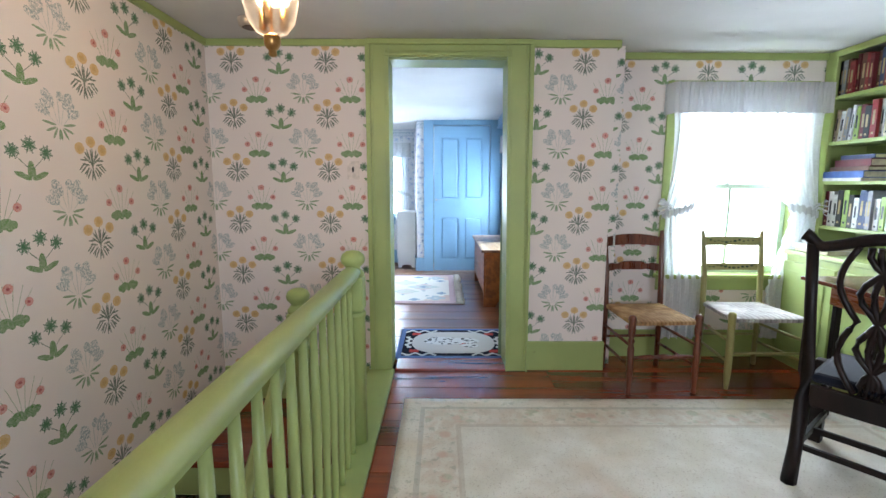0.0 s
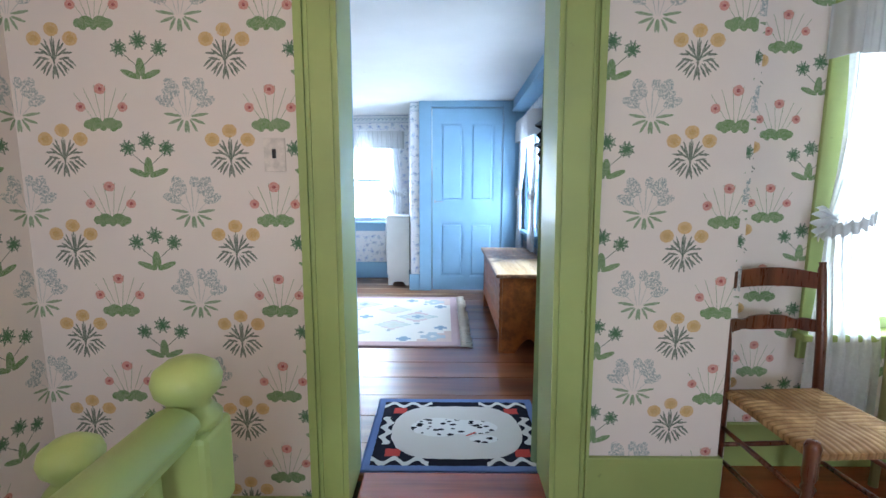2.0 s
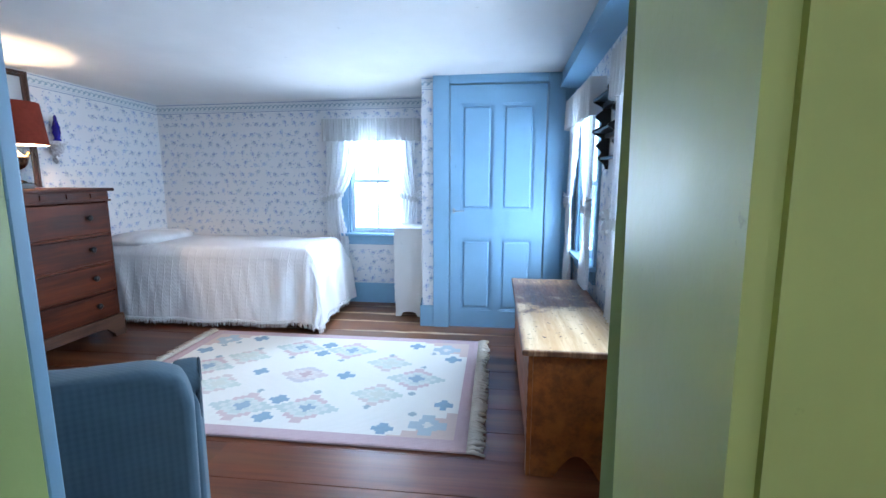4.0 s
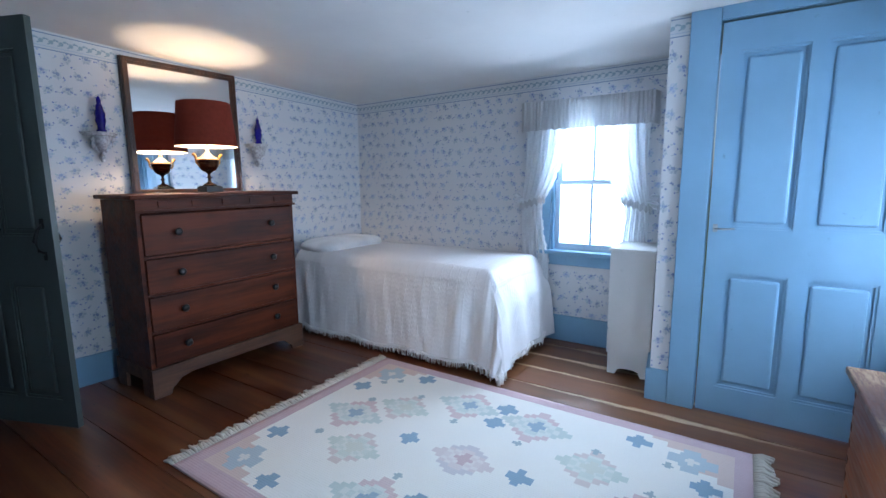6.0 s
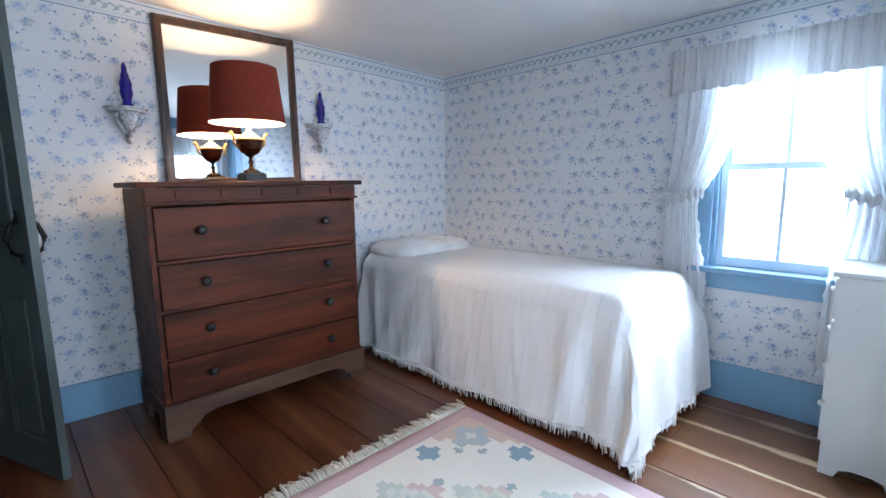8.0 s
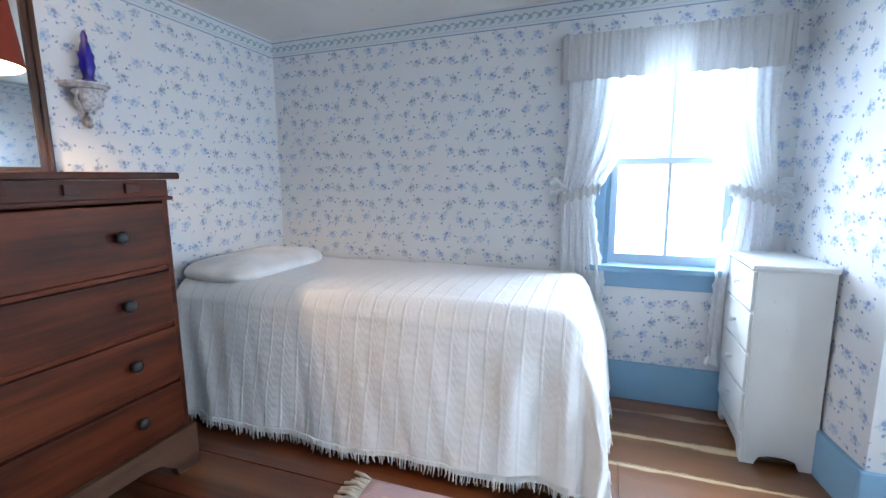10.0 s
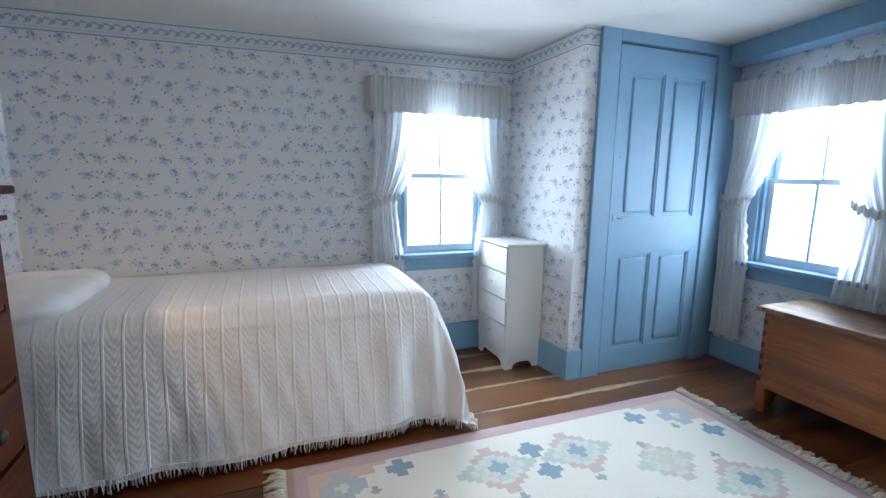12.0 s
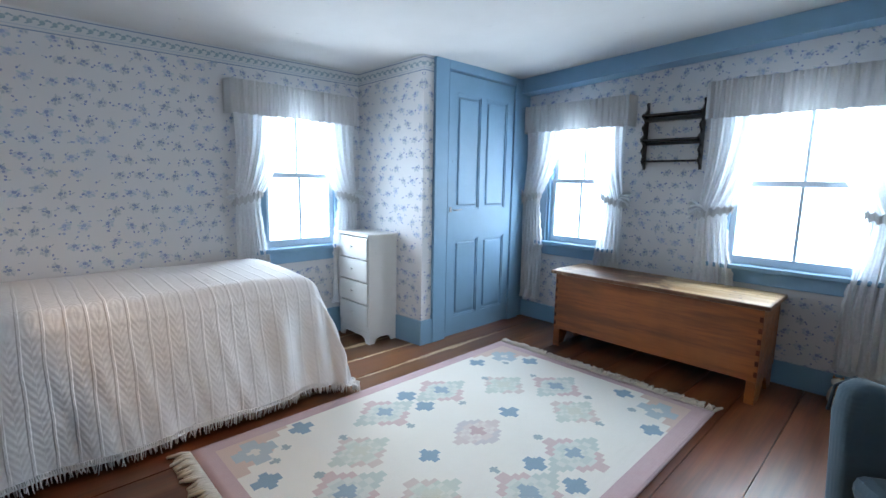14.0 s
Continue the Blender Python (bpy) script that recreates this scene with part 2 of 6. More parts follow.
def sprig_paper():
    m = Mat("sprigged_paper_white", 0.85, 0, 0.2)
    p, x, y, z = m.position()
    u = x * 1.0 + y
    wob = m.noise(p, 90, 2) * 0.008 - 0.004
    c = m.mix(m.noise(p, 3, 3), (0.64, 0.64, 0.66), (0.70, 0.70, 0.71))
    speck = m.ramp(m.noise(p, 260, 2), 0.30, 0.5)
    blue, pale, grey, teal = (0.12, 0.18, 0.42), (0.27, 0.37, 0.60), (0.26, 0.35, 0.42), (0.30, 0.48, 0.50)
    for i, (cell, off, scale) in enumerate(((0.100, 0.0, 0.95), (0.071, 0.37, 0.60))):
        gu, gv = (u + wob + off) / cell, (z + wob + off * 0.7) / cell
        gu = gu + gv.floor() * 0.37
        iu, iv = gu.floor().mod(9.0), gv.floor().mod(6.0)
        seed = m.vec(iu, iv, float(i * 7 + 3))
        r1, r2, r3 = m.white(seed, 0), m.white(seed, 1), m.white(seed, 2)
        lx = (gu.frac() - 0.5) * cell - (r1 - 0.5) * cell * 0.5
        lz = (gv.frac() - 0.5) * cell - (r2 - 0.5) * cell * 0.42
        side = (r3 > 0.5) * 2.0 - 1.0
        lx, lz = lx * side / (scale * 1.4), lz / (scale * 1.4)
        turn = (r1 + r2 - 1.0) * 1.6
        lx, lz = lx * turn.cos() - lz * turn.sin(), lx * turn.sin() + lz * turn.cos()
        keep = m.white(seed, "v") > (0.10 if i == 0 else 0.25)
        if i == 0:
            flower = ell(lx, lz, 0.000, 0.003, 0.0086, 0.0066).max(ell(lx, lz, 0.011, -0.005, 0.0052, 0.0042, 0.4))
            buds = ell(lx, lz, -0.026, 0.010, 0.0050, 0.0038, 0.5).max(ell(lx, lz, 0.028, -0.014, 0.0052, 0.0040))
            leaves = ell(lx, lz, -0.014, -0.008, 0.0095, 0.0036, 0.7).max(ell(lx, lz, 0.014, 0.010, 0.0085, 0.0034, 0.6)).max(ell(lx, lz, -0.001, -0.014, 0.0040, 0.0070, 0.2))
            stem = ((lx + lz * 0.2).abs() < 0.0008) * (lz.abs() < 0.022)
            fill = m.mix(r3 > 0.28, pale, blue)
            c = m.mix(keep * leaves * (speck * 0.35 + 0.15), c, m.mix(r1 > 0.5, grey, teal))
            c = m.mix(keep * stem * 0.3, c, grey)
            c = m.mix(keep * flower.max(buds) * (speck * 0.45 + 0.3), c, fill)
            c = m.mix(keep * ell(lx, lz, 0.0, -0.002, 0.022, 0.015) * speck * 0.30, c, m.mix(r1 > 0.5, grey, pale))
        else:
            bud = ell(lx, lz, 0, 0.004, 0.0072, 0.0060)
            leaves = ell(lx, lz, -0.012, -0.008, 0.009, 0.0032, 0.5)
            c = m.mix(keep * leaves * 0.6, c, grey)
            c = m.mix(keep * bud * (speck * 0.6 + 0.3), c, m.mix(r3, blue, pale))
    # printed border under the ceiling
    top = z - (x * 0.012 - y * 0.048 + (2.095 + 9.06 * 0.048 - 0.105))
    band = top > 0.0
    c = m.mix(band, c, (0.62, 0.64, 0.66))
    for lo, hi, tone in ((0.0, 0.006, (0.25, 0.33, 0.45)), (0.018, 0.022, (0.45, 0.52, 0.6)), (0.088, 0.094, (0.22, 0.30, 0.42))):
        c = m.mix((top > lo) * (top < hi), c, tone)
    k = (u / 0.05).frac() * 0.05 - 0.025
    wave = ell(k, top, 0, 0.048, 0.012, 0.012).max(ell(k, top, 0.018, 0.062, 0.009, 0.006, 0.6)).max(ell(k, top, -0.018, 0.060, 0.008, 0.005, -0.5)).max(ell(k, top, -0.012, 0.036, 0.010, 0.004, 0.4))
    c = m.mix(wave * (speck * 0.4 + 0.45), c, (0.24, 0.35, 0.42))
    m.color(c)
    return m.bump(m.noise(p, 260, 2), 0.12, 0.0006).m


HALL_U, HALL_V = 0.2195, 0.1775
PAPER_HALL, PAPER_BED = hall_paper(), sprig_paper()
GREEN = painted("green_trim_paint", (0.37, 0.45, 0.15))
BLUE = painted("blue_trim_paint", (0.215, 0.385, 0.55), 0.5, 0.08)
CEILING = painted("ceiling_white", (0.68, 0.67, 0.66), 0.85, 0.05)
WHITE = painted("white_paint", (0.72, 0.73, 0.72), 0.4, 0.05)
# Window flare over the bedroom sashes is put into this paler blue.
SASH = painted("flare_paled_sash", (0.62, 0.74, 0.84), 0.5, 0.05)
def board_material(name, dark, light, rough, coat, pale, pale_amount, worn=None):
    """Old waxed boards that run along x: soft grain, blotches, knots and pale worn streaks."""
    m = Mat(name, rough)
    p, x, y, z = m.position()
    rnd = S(m.t, m.node("ShaderNodeObjectInfo").outputs["Random"])
    grain = m.noise(m.vec(x * 0.9 + rnd * 20.0, y * 9.0, 0.0), 1.0, 4, 0.5)
    fine = m.noise(m.vec(x * 3.0 + rnd * 7.0, y * 70.0, 0.0), 1.0, 3)
    blot = m.noise(p, 2.2, 3, 0.5)
    f = m.ramp(grain * 0.5 + blot * 0.25 + fine * 0.25 + (rnd - 0.5) * 0.2, 0.3, 0.7)
    c = m.mix(f, dark, light)
    knots = m.node("ShaderNodeTexVoronoi", Vector=m.vec(x * 1.6, y * 3.4, 0.0), Scale=1.0)
    c = m.mix(m.ramp(S(m.t, knots.outputs["Distance"]), 0.06, 0.02) * 0.4, c, shade(dark, 0.35))
    streak = m.noise(m.vec(x * 0.5 + 3.0, y * 8.0, 0.0), 1.0, 1)
    scuff = m.noise(m.vec(x * 5.0, y * 30.0, 0.0), 1.0, 4, 0.7)
    c = m.mix(m.ramp(streak, 0.4, 0.85) * pale_amount, c, pale)
    if worn:
        wx, wy = (x - worn[0]) / worn[2], (y - worn[1]) / worn[3]
        tread = m.ramp((wx * wx + wy * wy).sqrt() + m.noise(p, 3.0, 3) * 0.5, 1.25, 0.7)
        c = m.mix(tread * 0.35, c, shade(pale, 0.8))
        edge_noise = m.noise(m.vec(x * 2.6, y * 9.0, 0.0), 1.0, 4, 0.65)
        for seam in worn[4]:
            bare = (y - seam).abs() * 34.0 + (edge_noise - 0.5) * 3.2
            c = m.mix(tread * m.ramp(bare, 0.75, 0.3) * 0.85, c, (0.62, 0.47, 0.29))
        c = m.mix(m.ramp(m.noise(p, 9.0, 4, 0.7), 0.66, 0.72) * 0.7, c, shade(dark, 0.5))
    m.color(c).rough(m.ramp(grain, 0.1, 0.9) * 0.08 + (rough - 0.02))
    m.b.inputs["Coat Weight"].default_value = coat
    m.b.inputs["Coat Roughness"].default_value = 0.22
    return m.bump(grain + fine * 0.4 + scuff * 0.3, 0.2, 0.0015).m


FLOOR_HALL = board_material("red_brown_boards", (0.11, 0.016, 0.005), (0.33, 0.055, 0.016), 0.22, 0.5, (0.30, 0.09, 0.035), 0.15)
FLOOR_BED = board_material("worn_brown_boards", (0.05, 0.010, 0.003), (0.20, 0.050, 0.014), 0.3, 0.28, (0.36, 0.18, 0.07), 0.4, (-0.2, 8.35, 1.25, 0.8, (8.155, 8.415, 8.66, 8.905)))
DRESSER = wood("dark_brown_cherry", (0.034, 0.006, 0.002), (0.125, 0.026, 0.007), 1, 0.5, 0.7, 0.0, True, 0.0)
DRESSER.node_tree.nodes["Principled BSDF"].inputs["Specular IOR Level"].default_value = 0.22
PINE = wood("honey_pine", (0.15, 0.036, 0.005), (0.34, 0.095, 0.014), 1, 0.42, 0.8, 0.9, True, 0.15)
MAHOGANY = wood("near_black_mahogany", (0.005, 0.0025, 0.002), (0.014, 0.006, 0.0045), 2, 0.42, 1.0, 0, True, 0.0)
MAHOGANY.node_tree.nodes["Principled BSDF"].inputs["Specular IOR Level"].default_value = 0.3
CHAIRWOOD = wood("reddish_brown_maple", (0.065, 0.014, 0.006), (0.19, 0.050, 0.018), 2, 0.32, 1.0, 0, True, 0.4)
OLIVE = painted("olive_yellow_paint", (0.34, 0.31, 0.12), 0.4)
DARKMETAL = plain("black_iron", (0.02, 0.02, 0.02), 0.45, 0.8)
BRASS = plain("aged_brass", (0.42, 0.24, 0.08), 0.3, 1.0)
BRONZE = plain("brown_bronze", (0.10, 0.05, 0.028), 0.22, 0.95, vary=0.4, scale=18.0)
BLACK = plain("black_lacquer", (0.012, 0.012, 0.012), 0.3)
SPREAD = cloth("white_coverlet", (0.84, 0.82, 0.81))
ARMCHAIR = cloth("slate_blue_upholstery", (0.075, 0.125, 0.165))


# ---- mesh helpers ----
def box(bm, x0, y0, z0, x1, y1, z1, bevel=0.0):
    r = bmesh.ops.create_cube(bm, size=1.0, matrix=Matrix.Translation(((x0 + x1) / 2, (y0 + y1) / 2, (z0 + z1) / 2)) @ Matrix.Diagonal((x1 - x0, y1 - y0, z1 - z0, 1)))
    if bevel:
        edges = list({e for v in r["verts"] for e in v.link_edges})
        bmesh.ops.bevel(bm, geom=edges, offset=bevel, segments=2, profile=0.5, affect="EDGES")


def boxes(*specs, bevel=0.0):
    bm = bmesh.new()
    for s in specs:
        box(bm, *s[:6], s[6] if len(s) > 6 else bevel)
    return bm


def lathe(bm, profile, cx=0, cy=0, seg=20, m=None):
    """profile: radius and height, from below."""
    rings, verts = [], []
    for r, z in profile:
        ring = [bm.verts.new((cx + r * math.cos(2 * math.pi * i / seg), cy + r * math.sin(2 * math.pi * i / seg), z)) for i in range(seg)]
        rings.append(ring)
        verts += ring
    for a, b in zip(rings, rings[1:]):
        for i in range(seg):
            f = bm.faces.new((a[i], a[(i + 1) % seg], b[(i + 1) % seg], b[i]))
            f.smooth = True
    bm.faces.new(rings[0][::-1])
    bm.faces.new(rings[-1])
    if m is not None:
        bmesh.ops.transform(bm, matrix=m, verts=verts)


def tube(bm, pts, radii, seg=10, flat=1.0):
    """A bar of round section along points."""
    pts = [Vector(p) for p in pts]
    if not isinstance(radii, (list, tuple)):
        radii = [radii] * len(pts)
    rings = []
    for i, p in enumerate(pts):
        d = (pts[min(i + 1, len(pts) - 1)] - pts[max(i - 1, 0)]).normalized()
        a = d.cross(Vector((0, 0, 1)))
        if a.length < 1e-3:
            a = Vector((1, 0, 0))
        a.normalize()
        b = d.cross(a).normalized()
        rings.append([bm.verts.new(p + radii[i] * (a * math.cos(2 * math.pi * k / seg) + b * flat * math.sin(2 * math.pi * k / seg))) for k in range(seg)])
    for a, b in zip(rings, rings[1:]):
        for i in range(seg):
            f = bm.faces.new((a[i], a[(i + 1) % seg], b[(i + 1) % seg], b[i]))
            f.smooth = True
    bm.faces.new(rings[0][::-1])
    bm.faces.new(rings[-1])


def prism(bm, poly, axis, a, b):
    """A flat outline pushed along an axis from a to b. poly gives the other two coordinates in order."""
    def at(p, c):
        q = list(p)
        q.insert(axis, c)
        return q
    lo = [bm.verts.new(at(p, a)) for p in poly]
    hi = [bm.verts.new(at(p, b)) for p in poly]
    n = len(poly)
    for i in range(n):
        bm.faces.new((lo[i], lo[(i + 1) % n], hi[(i + 1) % n], hi[i]))
    bm.faces.new(lo[::-1])
    bm.faces.new(hi)


def mesh(name, bm, mat, smooth=False):
    bmesh.ops.recalc_face_normals(bm, faces=bm.faces)
    me = bpy.data.meshes.new(name)
    if smooth:
        for f in bm.faces:
            f.smooth = True
    bm.to_mesh(me)
    bm.free()
    me.materials.append(mat)
    return me


def part(name, bm, mat, parent, label="", smooth=False, kind=""):
    ob = new(name, mesh(name, bm, mat, smooth))
    ob.parent = parent
    return tagged(ob, label, kind=kind)


def thing(name, x, y, z, label, category, rz=0, group=""):
    ob = new(name)
    ob.matrix_world = pose(x, y, z, 0, 0, rz)
    ob.empty_display_size = 0.1
    return tagged(ob, label, category, group)


def structure(name, bm, mat, label="", category=""):
    return tagged(new(name, mesh(name, bm, mat)), label, category, kind="structure")


def wall(name, axis, c0, c1, a0, a1, z0, z1, mat, openings=(), label="", category="wall"):
    """A wall across an axis (0: its faces look along x), with openings (from, to, bottom, top) along it."""
    bm = bmesh.new()

    def slab(p, q, lo, hi):
        if q - p > 1e-4 and hi - lo > 1e-4:
            box(bm, *((c0, p, lo, c1, q, hi) if axis == 0 else (p, c0, lo, q, c1, hi)))
    at = a0
    for o0, o1, b, t in sorted(openings):
        slab(at, o0, z0, z1)
        slab(o0, o1, z0, b)
        slab(o0, o1, t, z1)
        at = o1
    slab(at, a1, z0, z1)
    return structure(name, bm, mat, label, category)


# ---- plan ----
CEIL = 2.34
X_W, X_E, Y_S, Y_N = -2.97, 1.45, 4.96, 9.06
DOOR = (0.173, 0.983, 0.0, 2.03)
WN = (-0.72, -0.12, 0.712, 1.80)
WE1, WE2 = (7.52, 8.12, 0.712, 1.80), (5.93, 6.71, 0.712, 1.80)
WH = (2.155, 3.00, 0.592, 1.86)
# hall
wall("wall_hall_north", 1, 4.76, 4.86, -0.95, 1.61, 0, 2.13, PAPER_HALL, [DOOR], "cream wall papered with rows of garden flowers")
wall("wall_hall_north_low", 1, 4.76, 4.86, -0.95, 0.10, -2.6, 0, PAPER_HALL, [], "flower-papered wall of the stairwell")
wall("wall_hall_jog", 0, 1.60, 1.70, 4.86, 5.02, 0, 2.13, PAPER_HALL, [], "short papered return of the wall")
wall("wall_hall_window", 1, 5.02, 5.14, 1.61, 3.6, 0, 2.13, PAPER_HALL, [WH], "flower-papered outer wall with a window")
wall("wall_hall_west", 0, -1.05, -0.95, -1.6, 4.86, -2.6, 2.13, PAPER_HALL, [], "flower-papered stair wall")
wall("wall_hall_east", 0, 3.5, 3.6, -1.6, 5.14, 0, 2.13, PAPER_HALL, [], "flower-papered wall behind the bookcase")
# Unseen south wall; its opening is assumed, to hold the added fill lamp.
wall("wall_hall_south", 1, -1.6, -1.5, -0.95, 3.5, -2.6, 2.13, PAPER_HALL, [(0.2, 1.8, 0.8, 2.0)], "unseen flower-papered wall with an assumed window opening")
structure("ceiling_hall", boxes((-1.05, -1.6, 2.13, 3.6, 4.859, 2.2), (1.572, 4.859, 2.13, 3.6, 5.14, 2.2)), CEILING, "white plaster ceiling", "ceiling")
# bedroom
wall("wall_bedroom_south", 1, 4.86, Y_S, X_W - 0.1, X_E, 0, CEIL, PAPER_BED, [DOOR], "white wall papered with small blue sprigs")
wall("wall_bedroom_north", 1, Y_N, Y_N + 0.12, X_W - 0.1, 0.10, 0, CEIL, PAPER_BED, [WN], "blue-sprigged papered wall with a window")
_bm = bmesh.new()
prism(_bm, [(0.165, 8.35), (0.262, 8.35), (0.262, 8.45), (0.22, Y_N), (0.088, Y_N)], 2, 0, CEIL)
structure("wall_closet_side", _bm, PAPER_BED, "papered side of the closet", "wall")
wall("wall_closet_front", 1, 8.35, 8.43, 0.262, X_E, 0, CEIL, BLUE, [(0.40, 1.20, 0, 2.07)], "blue-painted closet front")
wall("wall_bedroom_east", 0, X_E, X_E + 0.12, 4.86, 8.45, 0, CEIL, PAPER_BED, [WE1, WE2], "blue-sprigged papered wall with two windows")
_bm = bmesh.new()
prism(_bm, [(-2.96, 6.12), (-2.78, Y_N), (-3.07, Y_N), (-3.07, 6.12)], 2, 0, CEIL)
structure("wall_bedroom_west", _bm, PAPER_BED, "blue-sprigged papered wall", "wall")
wall("wall_bedroom_west_door", 0, X_W - 0.1, X_W, 4.96, 6.12, 0, CEIL, PAPER_BED, [(5.25, 6.12, 0, 2.02)], "papered wall beside the open door")


def ceil_z(x, y):
    """The old plaster ceiling falls towards the north and a little to the west."""
    return 2.095 + 0.012 * x + 0.048 * (Y_N - y)


_bm = bmesh.new()
_c = [[_bm.verts.new((x, y, ceil_z(x, y) + dz)) for x, y in ((X_W - 0.1, 4.86), (X_E + 0.12, 4.86), (X_E + 0.12, Y_N + 0.12), (X_W - 0.1, Y_N + 0.12))] for dz in (0, 0.3)]
for _f in ((_c[0]), (_c[1]), *[(_c[0][i], _c[0][(i + 1) % 4], _c[1][(i + 1) % 4], _c[1][i]) for i in range(4)]):
    _bm.faces.new(_f)
structure("ceiling_bedroom", _bm, CEILING, "white plaster ceiling", "ceiling")

# ---- floors ----
def boards(name, x0, x1, y0, y1, along, widths, mat, label, gap=0.004, zt=0.0, under=0.03):
    """A floor of separate planks over a dark bed."""
    base = structure(name, boxes((x0, y0, zt - under - 0.1, x1, y1, zt - under)), BLACK, label, "floor")
    rnd = random.Random(name)
    across0, across1 = (y0, y1) if along == 0 else (x0, x1)
    lo, hi = (x0, x1) if along == 0 else (y0, y1)
    at, k = across0, 0
    while at < across1 - 0.02:
        w = min(widths[k % len(widths)], across1 - at)
        cuts = [lo, lo + (hi - lo) * rnd.uniform(0.25, 0.75), hi]
        for a, b in zip(cuts, cuts[1:]):
            dz = rnd.uniform(-0.0012, 0.0012)
            bm = bmesh.new()
            if along == 0:
                box(bm, a + 0.001, at + gap / 2, -under, b - 0.001, at + w - gap / 2, 0, 0)
            else:
                box(bm, at + gap / 2, a + 0.001, -under, at + w - gap / 2, b - 0.001, 0, 0)
            ob = part("plank", bm, mat, base)
            ob.location.z = zt + dz
        at += w
        k += 1
    return base


boards("floor_hall", 0.21, 3.5, -1.5, 4.76, 0, (0.21, 0.24, 0.19), FLOOR_HALL, "glossy red-brown wide board floor")
boards("floor_hall_recess", 1.61, 3.5, 4.765, 5.02, 0, (0.26,), FLOOR_HALL, "glossy red-brown wide board floor")
boards("floor_bedroom", X_W, X_E, 4.92, Y_N, 0, (0.25, 0.26, 0.24, 0.25), FLOOR_BED, "worn brown wide board floor")
structure("threshold", boxes((0.212, 4.72, -0.02, 0.962, 4.92, 0.016, 0.006)), FLOOR_HALL, "worn wooden door sill", "threshold")


# ---- trim ----
def trim(name, mat, *specs, label="", category="trim", bevel=0.004):
    return structure(name, boxes(*specs, bevel=bevel), mat, label, category)


for _inner, _outer, _foot in ((0.192, 0.050, 0.0), (0.926, 1.088, 0.030)):
    _d = 1 if _outer > _inner else -1
    _bm = bmesh.new()
    for _a, _b, _y0, _y1 in ((0.0, abs(_outer - _inner), 4.728, 4.7585), (0.0, 0.012, 4.718, 4.7285), (0.022, 0.030, 4.722, 4.7285), (abs(_outer - _inner) - 0.044, abs(_outer - _inner) - 0.034, 4.721, 4.7285), (abs(_outer - _inner) - 0.028, abs(_outer - _inner), 4.712, 4.7285)):
        prism(_bm, [(_inner + _d * _a + _foot, 0), (_inner + _d * _b + _foot * (1 - 0.6 * _b / 0.16), 0), (_inner + _d * _b, 2.0275 if _b < 0.02 else 2.094), (_inner + _d * _a, 2.0275 if _b < 0.02 else 2.094)], 1, _y0, _y1)
    structure("trim_door_casing", _bm, GREEN, "green moulded door casing", "trim")
trim("trim_door_head", GREEN, (0.1925, 4.7275, 2.02, 0.9255, 4.7585, 2.0945), (0.050, 4.7275, 2.095, 1.088, 4.7585, 2.128), (0.050, 4.712, 2.0955, 1.088, 4.7265, 2.127), (0.17, 4.716, 2.028, 0.95, 4.7265, 2.045), (0.17, 4.722, 2.055, 0.95, 4.7267, 2.063), label="green moulded door head")
trim("trim_door_jamb", GREEN, (0.174, 4.7595, 0, 0.191, 4.9595, 2.03), (0.192, 4.7595, 2.015, 0.926, 4.9595, 2.029), label="green door lining", bevel=0.002)
_bm = bmesh.new()
prism(_bm, [(0.9575, 0), (0.982, 0), (0.982, 2.03), (0.9275, 2.03)], 1, 4.7595, 4.9595)
structure("trim_door_jamb", _bm, GREEN, "green door lining", "trim")
trim("trim_crown_hall", GREEN, (-0.95, 4.735, 2.09, 0.054, 4.7595, 2.129), (1.086, 4.735, 2.085, 1.63, 4.7595, 2.129), (1.605, 4.995, 2.085, 3.5, 5.0195, 2.129),
     (1.59, 4.76, 2.085, 1.63, 5.02, 2.129), (-0.9495, -1.4, 2.09, -0.925, 4.734, 2.129), label="green painted moulding at the ceiling", category="moulding")
trim("baseboard_hall", GREEN, (1.086, 4.738, 0, 1.62, 4.7595, 0.20), (1.6005, 4.7595, 0, 1.622, 5.0, 0.199), (1.61, 4.998, 0, 3.5, 5.0195, 0.20), label="tall green baseboard", category="baseboard")
trim("baseboard_bedroom", BLUE, (-2.80, Y_N - 0.02, 0, 0.079, Y_N - 0.0005, 0.21), (0.144, 8.329, 0, 0.262, 8.3495, 0.192),
     (1.428, 4.961, 0, 1.4495, 8.349, 0.15), (1.0, 4.961, 0, 1.427, 4.98, 0.15), (-2.9, 4.961, 0, 0.12, 4.98, 0.15), label="blue painted baseboard", category="baseboard")
_bm = bmesh.new()
prism(_bm, [(0.144, 8.3497), (0.1645, 8.3497), (0.0875, 9.039), (0.066, 9.039)], 2, 0, 0.191)
structure("baseboard_closet", _bm, BLUE, "blue painted baseboard", "baseboard")
_bm = bmesh.new()
prism(_bm, [(-2.957, 6.14), (-2.785, 9.03), (-2.762, 9.03), (-2.932, 6.14)], 2, 0, 0.19)
structure("baseboard_west", _bm, BLUE, "blue painted baseboard", "baseboard")
_bm = bmesh.new()
prism(_bm, [(4.965, ceil_z(1.3, 4.96) - 0.125), (8.345, ceil_z(1.3, 8.35) - 0.125), (8.345, ceil_z(1.3, 8.35) + 0.01), (4.965, ceil_z(1.3, 4.96) + 0.01)], 0, 1.30, 1.449)
